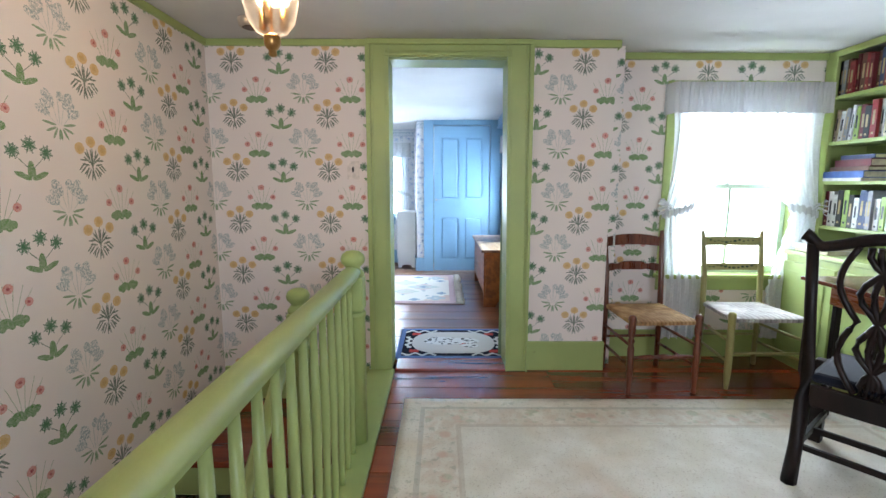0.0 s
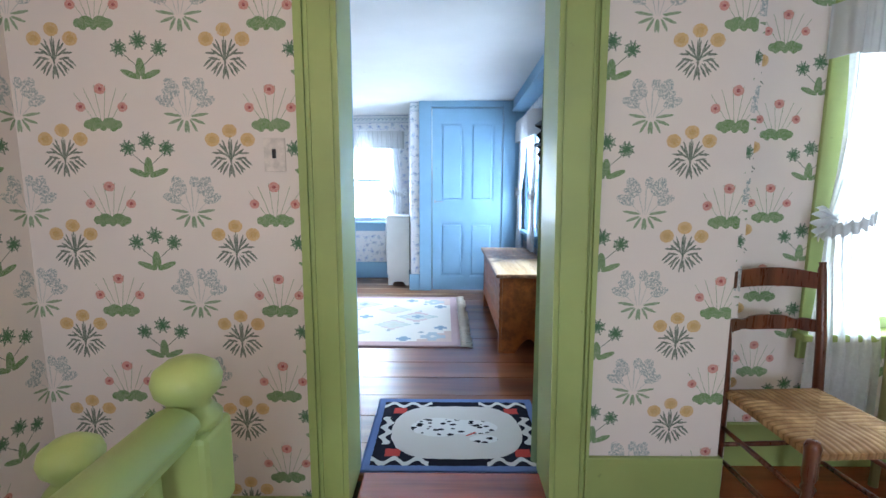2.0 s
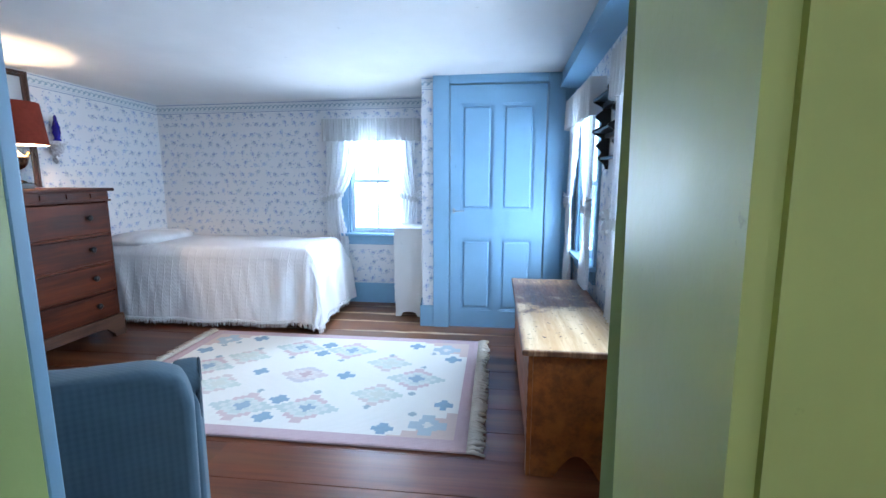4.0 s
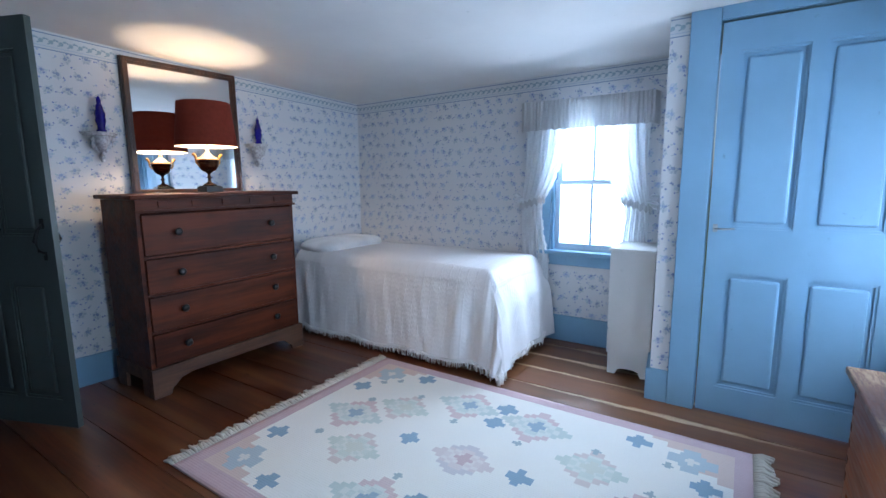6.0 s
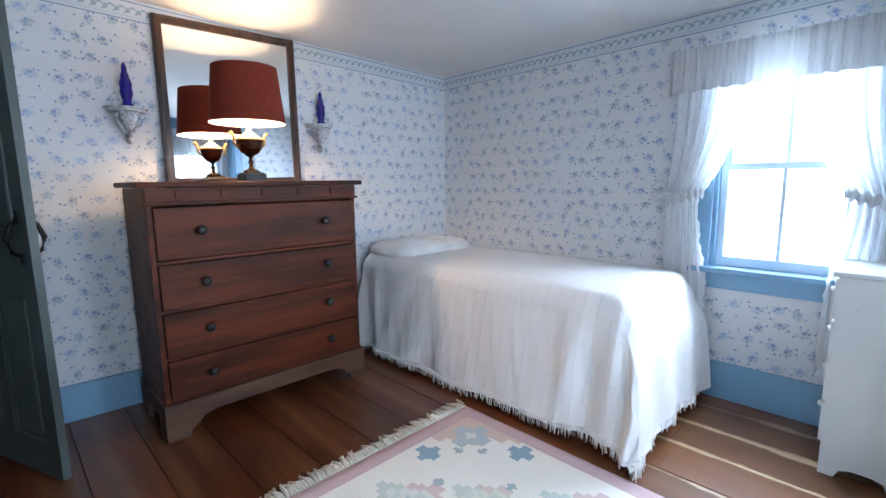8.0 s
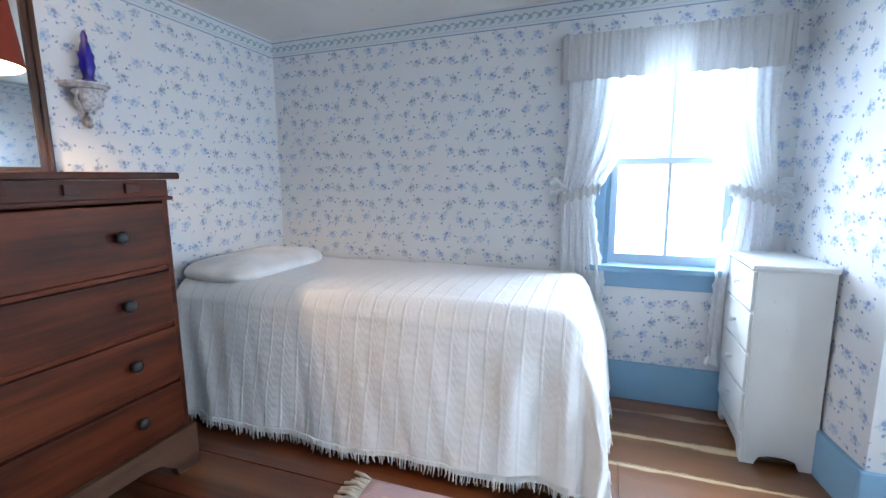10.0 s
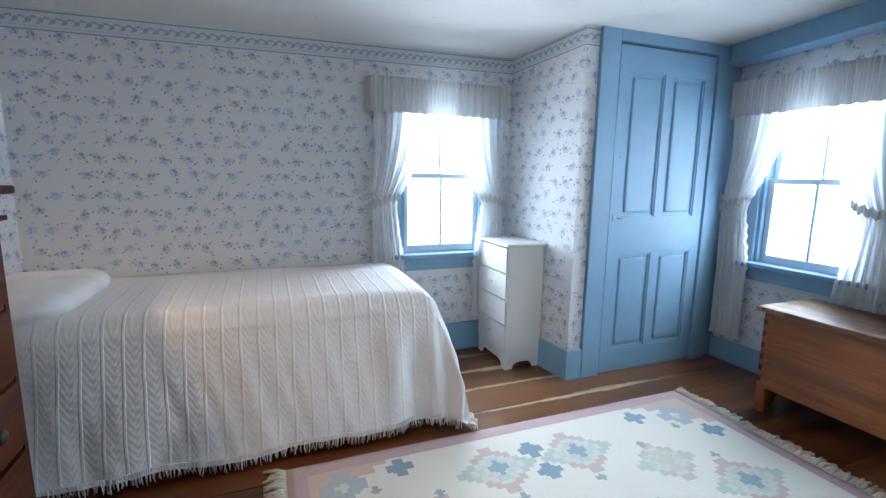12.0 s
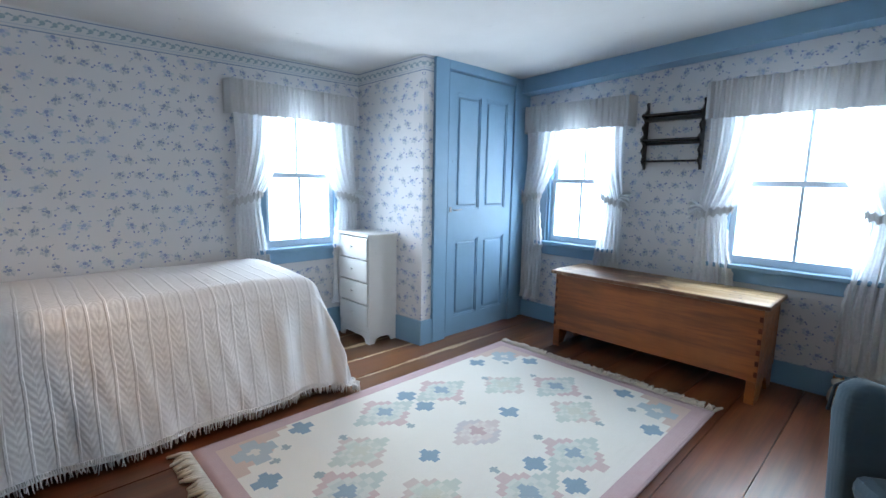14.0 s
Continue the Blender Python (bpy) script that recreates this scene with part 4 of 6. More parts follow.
    for k in range(420):
        t = k / 419
        if t < 0.68:
            u, v = t / 0.68 * (Lx + 0.15) / (Lx + drop), 0.985
        else:
            u, v = 0.985, 1.0 - (t - 0.68) / 0.32 * 0.9
        x, y, z = spread(u, v)
        ex, ey = rnd.uniform(-0.012, 0.012), rnd.uniform(-0.012, 0.01)
        L = rnd.uniform(0.035, 0.055)
        tube(fr, [(x, y - 0.002, z + 0.01), (x + ex * 0.5, y + ey * 0.5, z - L * 0.5), (x + ex, y + ey, max(0.012, z - L))], [0.0035, 0.0028, 0.0022], 4)
    part("fringe", fr, SPREAD, cv, "knotted white cotton fringe", kind="stuff")
    pl = thing("pillow", -2.57, 8.58, 0.722, "white pillow at the head of the bed", "pillow")

    def pil(u, v):
        a, c = u * 2 * math.pi, (v - 0.5) * math.pi
        sx = abs(math.cos(a)) ** 0.5 * (1 if math.cos(a) > 0 else -1) * math.cos(c) ** 0.5 if abs(math.cos(c)) > 1e-6 else 0
        sy = abs(math.sin(a)) ** 0.5 * (1 if math.sin(a) > 0 else -1) * math.cos(c) ** 0.5 if abs(math.cos(c)) > 1e-6 else 0
        return (0.24 * sx, 0.38 * sy, 0.064 * math.sin(c) + 0.008 * noise.noise(Vector((sx * 2, sy * 2, c))))
    part("cushion", sheet(pil, 60, 24), SPREAD, pl)


bed()


def white_chest():
    c = thing("small_chest", -0.137, 8.60, 0, "narrow white painted chest of four drawers beside the closet", "chest of drawers")
    D, W, H = 0.26, 0.41, 0.848
    for y in (0, W - 0.016):
        part("side_panel", boxes((0.0, y, 0.09, D, y + 0.016, H - 0.02)), WHITE, c)
    part("back_panel", boxes((D - 0.01, 0.016, 0.09, D, W - 0.016, H - 0.02)), WHITE, c)
    part("bottom_rail", boxes((0.004, 0.016, 0.09, 0.03, W - 0.016, 0.13)), WHITE, c)
    part("top", boxes((-0.02, -0.012, H - 0.02, D + 0.005, W + 0.012, H, 0.005)), WHITE, c)
    bm = bmesh.new()
    prism(bm, [(0, 0), (0.05, 0), (0.065, 0.035), (0.10, 0.05), (W - 0.10, 0.05), (W - 0.065, 0.035), (W - 0.05, 0), (W, 0), (W, 0.09), (0, 0.09)], 0, 0.0, 0.016)
    prism(bm, [(0.017, 0), (0.05, 0), (0.065, 0.035), (0.10, 0.045), (D - 0.10, 0.045), (D - 0.065, 0.035), (D - 0.05, 0), (D, 0), (D, 0.09), (0.017, 0.09)], 1, 0.0, 0.016)
    part("base", bm, WHITE, c)
    for i in range(4):
        z = 0.135 + i * 0.173
        dr = part("drawer", boxes((-0.012, 0.012, z, 0.01, W - 0.012, z + 0.163, 0.003), (0.01, 0.03, z + 0.01, 0.2, W - 0.03, z + 0.14)), WHITE, c)
        bm = bmesh.new()
        lathe(bm, [(0.006, 0), (0.006, 0.01), (0.013, 0.016), (0.012, 0.024), (0.004, 0.027)], 0, 0, 14, pose(-0.012, W / 2, z + 0.085, 0, -90, 0))
        part("knob", bm, WHITE, dr)


white_chest()


def worn_lid():
    """Old lid: bare pale wood where the finish has gone, dark finish left at the far end, round the rim and in blotches."""
    m = Mat("worn_pine_lid", 0.3)
    p, x, y, z = m.position(True)
    grain = m.noise(m.vec(x * 16.0, y * 1.3, z * 16.0), 1.0, 5, 0.6)
    big, fine = m.noise(p, 5.0, 4, 0.6), m.noise(m.vec(x * 60.0, y * 9.0, 0.0), 1.0, 4, 0.7)
    bare = m.mix(m.ramp(grain, 0.35, 0.65), (0.44, 0.27, 0.12), (0.66, 0.50, 0.30))
    finish = m.mix(m.ramp(grain, 0.35, 0.65), (0.060, 0.020, 0.009), (0.17, 0.065, 0.025))
    rim = (x + 0.03).min(0.44 - x).min(y + 0.03)
    lost = m.ramp(big * 0.9 + fine * 0.35 - (y - 0.62) * 0.75, 0.48, 0.66) * m.ramp(rim + fine * 0.03, 0.012, 0.04)
    far = m.ramp(y, 1.12, 1.26) * m.ramp(fine, 0.4, 0.6) * 0.5
    c = m.mix(lost.max(far), finish, bare)
    c = m.mix(m.ramp(m.noise(p, 30, 3, 0.7), 0.62, 0.68), c, (0.05, 0.018, 0.008))
    m.color(c).rough(m.ramp(fine, 0.2, 0.8) * 0.2 + 0.28)
    return m.bump(grain + fine * 0.5, 0.3, 0.0015).m


def pine_chest():
    c = thing("blanket_chest", 0.95, 6.34, 0, "long honey-brown pine blanket chest with a worn lid under the windows", "chest")
    L, D, H = 1.34, 0.44, 0.597
    wornlid = worn_lid()
    part("front_board", boxes((0, 0.0, 0.14, 0.02, L, H - 0.028, 0.002)), PINE, c)
    part("back_board", boxes((D - 0.02, 0.0, 0.14, D, L, H - 0.028)), PINE, c)
    for y in (0.0, L - 0.02):
        bm = bmesh.new()
        arch = [(0.0215 + (D - 0.043) * 0.25 + (D - 0.043) * 0.5 * k / 10, 0.11 * math.sin(math.pi * k / 10)) for k in range(11)]
        prism(bm, [(0.0205, 0.0)] + arch + [(D - 0.0205, 0), (D - 0.0205, H - 0.028), (0.0205, H - 0.028)], 1, y + (0.001 if y == 0 else -0.001), y + 0.02)
        part("end_board", bm, PINE, c)
    part("foot", boxes((0.001, 0.002, 0, 0.02, 0.05, 0.139)), PINE, c)
    part("foot", boxes((0.001, L - 0.05, 0, 0.02, L - 0.002, 0.139)), PINE, c)
    part("bottom_board", boxes((0.021, 0.022, 0.15, D - 0.021, L - 0.022, 0.165)), PINE, c)
    part("lid", boxes((-0.03, -0.03, H - 0.027, D + 0.0, L + 0.03, H, 0.006)), wornlid, c, "worn pine lid")
    for y in (0.001, L - 0.019):
        for z in (0.17, 0.235, 0.3, 0.365, 0.43, 0.495):
            part("dovetail", boxes((-0.0012, y, z, 0.004, y + 0.018, z + 0.03)), DRESSER, c)


pine_chest()


def wall_shelf():
    s = thing("wall_rack", 1.449, 7.09, 1.362, "small dark scalloped wall shelf with three bars between the windows", "wall shelf")
    for y in (-0.20, 0.186):
        bm = bmesh.new()
        prof = []
        for k in range(49):
            z = k / 48 * 0.485
            lobes = sum(r * math.exp(-((z - c) / w) ** 2) for c, w, r in ((0.065, 0.03, 0.045), (0.135, 0.03, 0.060), (0.215, 0.032, 0.085), (0.30, 0.035, 0.070), (0.385, 0.03, 0.085)))
            prof.append((-(0.018 + min(0.092, lobes) + 0.012 * math.exp(-((z - 0.47) / 0.012) ** 2)), z))
        prism(bm, prof + [(-0.001, 0.485), (-0.001, 0.0)], 1, y, y + 0.014)
        part("side", bm, BLACK, s, "scalloped dark side with a horned top")
    for z, d, t in ((0.382, 0.105, 0.012), (0.345, 0.05, 0.028), (0.205, 0.095, 0.012), (0.178, 0.03, 0.022), (0.055, 0.05, 0.014)):
        part("shelf", boxes((-d, -0.185, z, -0.002, 0.185, z + t, 0.002)), BLACK, s)


wall_shelf()


def rug(name, x0, x1, y0, y1, mat, label, cat="rug"):
    r = thing(name, x0, y0, 0, label, cat)
    W, L = x1 - x0, y1 - y0
    bm = bmesh.new()
    nx, ny = 60, 60
    top = [[bm.verts.new((W * i / nx, L * j / ny, 0.010 + 0.0012 * noise.noise(Vector((i * 0.3, j * 0.3, 0))))) for i in range(nx + 1)] for j in range(ny + 1)]
    for j in range(ny):
        for i in range(nx):
            bm.faces.new((top[j][i], top[j][i + 1], top[j + 1][i + 1], top[j + 1][i])).smooth = True
    border = [top[0][i] for i in range(nx + 1)] + [top[j][nx] for j in range(1, ny + 1)] + [top[ny][i] for i in range(nx - 1, -1, -1)] + [top[j][0] for j in range(ny - 1, 0, -1)]
    low = [bm.verts.new((v.co.x, v.co.y, 0.002)) for v in border]
    n = len(border)
    for i in range(n):
        bm.faces.new((border[i], low[i], low[(i + 1) % n], border[(i + 1) % n]))
    bm.faces.new(low)
    part("woven_sheet", bm, mat, r)
    return r


def kilim():
    m = Mat("flat_woven_kilim", 0.95, 0, 0.15)
    p, x, y, z = m.position(True)
    px = 0.012
    qx, qy = (x / px).floor() * px, (y / px).floor() * px
    W, L = 2.23, 1.515
    base = m.mix(m.noise(p, 4, 3), (0.82, 0.79, 0.72), (0.87, 0.85, 0.78))
    c = base
    pink, blue, teal, rose = (0.52, 0.33, 0.36), (0.19, 0.33, 0.45), (0.42, 0.53, 0.49), (0.60, 0.42, 0.42)
    dx, dy = qx.min(W - qx), qy.min(L - qy)
    # stepped corners in blush
    step = ((dx / 0.07).floor() * 0.07 + (dy / 0.05).floor() * 0.05)
    c = m.mix((step < 0.42) * (dx > 0.02), c, (0.66, 0.50, 0.43))

    def diamond(cx, cy, r, a, b, d):
        bx, by = (((x - cx) / 0.032).floor() * 0.032 + 0.016).abs(), (((y - cy) / 0.020).floor() * 0.020 + 0.010).abs()
        man = bx * 0.85 + by
        nonlocal c
        rows_far = by > bx * 0.8
        a, b, d = m.mix(0.18, a, base), m.mix(0.28, b, base), m.mix(0.12, d, base)
        c = m.mix(man < r, c, m.mix(rows_far, b, a))
        c = m.mix(man < r * 0.72, c, m.mix((man / 0.03).floor().mod(2.0), m.mix(0.15, b, base), m.mix(0.5, b, base)))
        cross(cx, cy, 0.05, d)

    def cross(cx, cy, r, tone):
        nonlocal c
        ax, ay = (qx - cx).abs(), (qy - cy).abs()
        c = m.mix(((ax < r) * (ay < r * 0.35)).max((ay < r) * (ax < r * 0.35)).max((ax < r * 0.55) * (ay < r * 0.55)), c, tone)
    for cx, cy in ((0.87, 1.21), (1.28, 1.20), (1.85, 0.77), (0.91, 0.30), (1.29, 0.32), (0.37, 0.80)):
        diamond(cx, cy, 0.165, rose, teal, blue)
    for cx, cy in ((0.57, 1.00), (1.62, 1.00), (1.65, 0.53), (0.60, 0.55)):
        diamond(cx, cy, 0.145, (0.62, 0.50, 0.46), (0.47, 0.56, 0.48), (0.60, 0.62, 0.52))
    diamond(1.10, 0.75, 0.14, (0.55, 0.50, 0.52), (0.60, 0.47, 0.46), (0.52, 0.33, 0.34))
    for cx, cy in ((0.78, 0.755), (1.37, 0.76), (1.075, 1.115), (1.075, 1.28), (1.085, 0.395), (1.085, 0.19), (1.755, 1.34), (1.77, 0.155), (2.065, 0.44), (2.055, 1.11), (0.165, 1.075), (0.46, 1.36), (0.165, 0.44), (0.46, 0.155)):
        cross(cx, cy, 0.058, blue)
    for cx, cy in ((0.21, 1.31), (2.0, 0.215), (1.99, 1.29), (0.22, 0.21)):
        cross(cx, cy, 0.10, (0.42, 0.52, 0.56))
        cross(cx, cy, 0.03, (0.74, 0.72, 0.66))
    for cx, cy in ((0.88, 1.01), (1.26, 1.0), (1.28, 0.51), (1.625, 0.37), (0.57, 1.15), (0.34, 0.965), (1.6, 1.14), (1.855, 0.56), (0.92, 0.49), (1.87, 0.95), (0.34, 0.56), (0.25, 1.18), (1.9, 0.32), (1.9, 1.2), (0.33, 1.25)):
        cross(cx, cy, 0.024, (0.33, 0.42, 0.44))
    edge = (dy < 0.085).max(dx < 0.075)
    c = m.mix(edge, c, m.mix(m.noise(p, 20, 2), pink, (0.58, 0.42, 0.44)))
    weave = (y * 520.0).sin() * 0.5 + m.noise(p, 200, 2)
    m.color(m.mix(0.2, c, m.mix(m.noise(p, 350, 2), (0.45, 0.43, 0.4), (0.85, 0.82, 0.78))))
    return m.bump(weave, 0.5, 0.002).m


KILIM = kilim()
_r = rug("bedroom_rug", -1.55, 0.68, 6.465, 7.98, KILIM, "cream flat-woven rug with pink border, pastel diamonds and fringe")
_bm = bmesh.new()
_rnd = random.Random(7)
for _x, _s in ((0.0, -1), (2.23, 1)):
    for _k in range(110):
        _y = 1.515 * (_k + 0.5) / 110
        _a = _rnd.uniform(-0.02, 0.02)
        tube(_bm, [(_x, _y, 0.006), (_x + _s * 0.035, _y + _a * 0.4, 0.014), (_x + _s * _rnd.uniform(0.06, 0.095), _y + _a * 1.6, 0.008)], [0.007, 0.0105, 0.006], 6)
part("fringe", _bm, cloth("cream_fringe", (0.55, 0.50, 0.42)), _r, "knotted cream fringe", kind="stuff")


def hall_carpet():
    m = Mat("faded_wool_carpet", 1.0, 0, 0.1)
    p, x, y, z = m.position(True)
    n, f = m.noise(p, 6, 4), m.noise(p, 120, 3, 0.7)
    dx, dy = x.min(2.7 - x), 6.0 - (6.0 - y).abs()
    dy = y.min(2.9 - y)
    d = dx.min(dy)
    c = m.mix(m.ramp(n, 0.35, 0.7), (0.70, 0.66, 0.57), (0.80, 0.77, 0.69))
    c = m.mix((d > 0.11) * (d < 0.30) * (m.ramp(m.noise(p, 14, 3), 0.42, 0.6)) * 0.3, c, (0.55, 0.38, 0.27))
    c = m.mix((d > 0.10) * (d < 0.125) * 0.4, c, (0.32, 0.33, 0.30))
    c = m.mix((d > 0.29) * (d < 0.315) * 0.35, c, (0.42, 0.34, 0.26))
    c = m.mix(m.ramp(m.noise(p, 22, 3), 0.58, 0.66) * (d < 0.28) * 0.4, c, (0.30, 0.34, 0.26))
    c = m.mix(m.ramp(f, 0.58, 0.68) * 0.6, c, (0.38, 0.32, 0.26))
    c = m.mix(m.ramp(m.noise(p, 1.6, 3), 0.48, 0.70) * 0.45, c, (0.66, 0.50, 0.34))
    c = m.mix(m.ramp(m.noise(p, 75, 3, 0.8), 0.60, 0.66) * 0.5, c, (0.42, 0.33, 0.24))
    blossom = m.node("ShaderNodeTexVoronoi", Vector=p, Scale=9.0)
    c = m.mix(m.ramp(S(m.t, blossom.outputs["Distance"]), 0.34, 0.2) * (d > 0.13) * (d < 0.27) * 0.4, c, m.mix(m.ramp(n, 0.45, 0.55), (0.62, 0.36, 0.28), (0.36, 0.42, 0.26)))
    m.color(c)
    return m.bump(f, 0.7, 0.004).m


rug("hall_carpet", 0.31, 3.0, 1.4, 4.30, hall_carpet(), "faded cream wool carpet with a soft border on the hall boards")


def hooked_mat():
    m = Mat("hooked_wool", 1.0, 0, 0.1)
    p, x, y, z = m.position(True)
    W, L = 0.857, 0.665
    wob = m.noise(p, 30, 2) * 0.014 - 0.007
    x, y = x + wob, y + wob
    d = x.min(W - x).min(y.min(L - y))
    c = m.mix(d > 0.038, (0.13, 0.19, 0.38), (0.012, 0.012, 0.022))
    X, Y = x - W / 2, y - L / 2
    vine = ((X.abs() * 60.0).sin() * 0.02 + 0.262 - Y.abs()).abs() < 0.016
    vine = (vine * (X.abs() > 0.13)).max((((Y * 70.0).sin() * 0.014 + 0.352 - X.abs()).abs() < 0.018) * (Y.abs() < 0.13))
    white = (0.62, 0.60, 0.56)
    c = m.mix(vine * (d > 0.038), c, white)
    c = m.mix((X.abs() > 0.265) * (X.abs() < 0.335) * (Y.abs() > 0.165) * (Y.abs() < 0.225), c, (0.50, 0.06, 0.05))
    rr = (X / 0.325) * (X / 0.325) * (X / 0.325) * (X / 0.325) + (Y / 0.245) * (Y / 0.245)
    c = m.mix(rr < 1.0, c, (0.62, 0.58, 0.54))
    sp = m.node("ShaderNodeTexVoronoi", Vector=m.vec(x * 21.0, y * 34.0, 0.0), Scale=1.0)
    body = ell(X, Y, -0.09, 0.03, 0.14, 0.09).max(ell(X, Y, 0.06, 0.03, 0.15, 0.07)).max(ell(X, Y, 0.13, -0.08, 0.07, 0.035))
    c = m.mix((rr < 1.0) * body, c, (0.72, 0.70, 0.68))
    c = m.mix((S(m.t, sp.outputs["Distance"]) < 0.36) * body, c, (0.012, 0.012, 0.016))
    c = m.mix(ell(X, Y, 0.07, -0.035, 0.035, 0.006, 0.6), c, (0.50, 0.08, 0.07))
    m.color(c)
    return m.bump(m.noise(p, 240, 2), 0.8, 0.004).m


rug("hooked_mat", 0.188, 1.045, 4.935, 5.60, hooked_mat(), "small blue-bordered hooked mat with a spotted figure, inside the doorway", "mat")


# ---- stairs and balustrade in the hall ----
def turned(name, prof, x, y, z, mat, parent, label="", seg=16):
    bm = bmesh.new()
    lathe(bm, prof, 0, 0, seg)
    ob = part(name, bm, mat, parent, label)
    ob.location = (x, y, z)
    return ob


def newel(x, y, z, h, label):
    n = thing("newel_post", x, y, z, label, "newel post")
    turned("post", [(0.052, 0), (0.052, h * 0.66), (0.056, h * 0.665), (0.056, h * 0.68), (0.05, h * 0.69)], 0, 0, 0, GREEN, n)
    part("block", boxes((-0.05, -0.05, h * 0.69, 0.05, 0.05, h * 0.86, 0.012)), GREEN, n)
    turned("cap", [(0.05, h * 0.86), (0.052, h * 0.875), (0.036, h * 0.895), (0.034, h * 0.905), (0.052, h * 0.925), (0.056, h * 0.945), (0.05, h * 0.965), (0.03, h * 0.98), (0.008, h * 0.985)], 0, 0, 0, GREEN, n, seg=24)
    return n


newel(0.115, 3.86, 0, 0.96, "green turned newel post at the end of the landing rail")
newel(-0.17, 3.94, -0.20, 0.965, "green turned newel post of the lower stair rail")
rail = thing("balustrade", 0.115, 0, 0, "green painted landing balustrade with round balusters and moulded handrail", "balustrade")
_bm = bmesh.new()
_prof = [(0.043 * math.cos(a) * (0.82 if math.sin(a) < -0.2 else 1), 0.845 + (0.032 if math.sin(a) > 0 else 0.045) * math.sin(a)) for a in [math.pi * 2 * k / 28 for k in range(28)]]
prism(_bm, _prof, 1, -1.49, 3.815)
_h = part("handrail", _bm, GREEN, rail, "rounded green handrail")
for _f in _h.data.polygons:
    _f.use_smooth = len(_f.vertices) == 4
_b = [(0.0135, 0), (0.014, 0.04), (0.0125, 0.2), (0.0165, 0.42), (0.016, 0.55), (0.0115, 0.81)]
_me = None
for _k in range(47):
    _y = 3.75 - 0.112 * _k
    if _me is None:
        _o = turned("baluster", _b, 0, _y, 0, GREEN, rail, seg=14)
        _me = _o.data
    else:
        _o = new("baluster", _me)
        _o.parent = rail
        _o.location = (0, _y, 0)
trim("trim_stair_curb", GREEN, (0.035, -1.5, -0.24, 0.2085, 4.727, 0.012), label="green board edging the stairwell", category="edging", bevel=0.003)
trim("stair_skirt", GREEN, (-0.94, 4.735, -0.45, 0.034, 4.7595, 0.02), label="green skirt board along the stair", category="skirting", bevel=0.003)


def stair_step(x0, x1, y0, y1, z):
    structure("stair_tread", boxes((x0, y0, z - 0.035, x1, y1, z, 0.006)), FLOOR_HALL, "brown wooden stair tread", "stair")
    structure("stair_riser", boxes((x0, y0 + 0.02, z - 0.2, x1, y1, z - 0.036)), GREEN, "green stair riser", "stair")


stair_step(-0.93, 0.034, 4.0, 4.73, -0.20)
for _k in range(11):
    stair_step(-0.93, 0.034, 3.75 - 0.25 * _k, 4.0 - 0.25 * _k, -0.40 - 0.2 * _k)
structure("floor_stair_foot", boxes((-0.95, -1.5, -2.62, 0.2, 1.0, -2.6)), FLOOR_HALL, "floor at the foot of the stair", "floor")
structure("wall_stair_inner", boxes((0.036, -1.5, -2.6, 0.2, 4.75, -0.241)), PAPER_HALL, "papered inner stair wall", "wall")
structure("floor_stair_side", boxes((-1.0, 3.9, -2.7, 0.2, 4.76, -2.6)), FLOOR_HALL, "floor under the stair", "floor")

# lower rail, going down from the second newel
_r = thing("stair_rail", -0.17, 3.90, 0.62, "green sloping handrail of the lower stair", "handrail")
_bm = bmesh.new()
tube(_bm, [(0, 0, 0), (0, -1.6, -1.2)], 0.03, 10)
part("handrail", _bm, GREEN, _r)


# ---- hall furniture ----
def rush_material(a, b, f=260.0):
    m = Mat("woven_rush", 0.8, 0, 0.2)
    p, x, y, z = m.position(True)
    turn = (x.abs() > y.abs())
    w = (y * f).sin() * turn + (x * f).sin() * (1.0 - turn)
    c = m.mix(m.ramp(m.noise(p, 14, 4), 0.35, 0.7), a, b)
    c = m.mix((1.0 - turn) * 0.35, c, shade(a, 0.75))
    c = m.mix(m.ramp(w, -0.4, -0.9) * 0.5, c, shade(a, 0.5))
    m.color(c)
    return m.bump(w, 0.6, 0.003).m


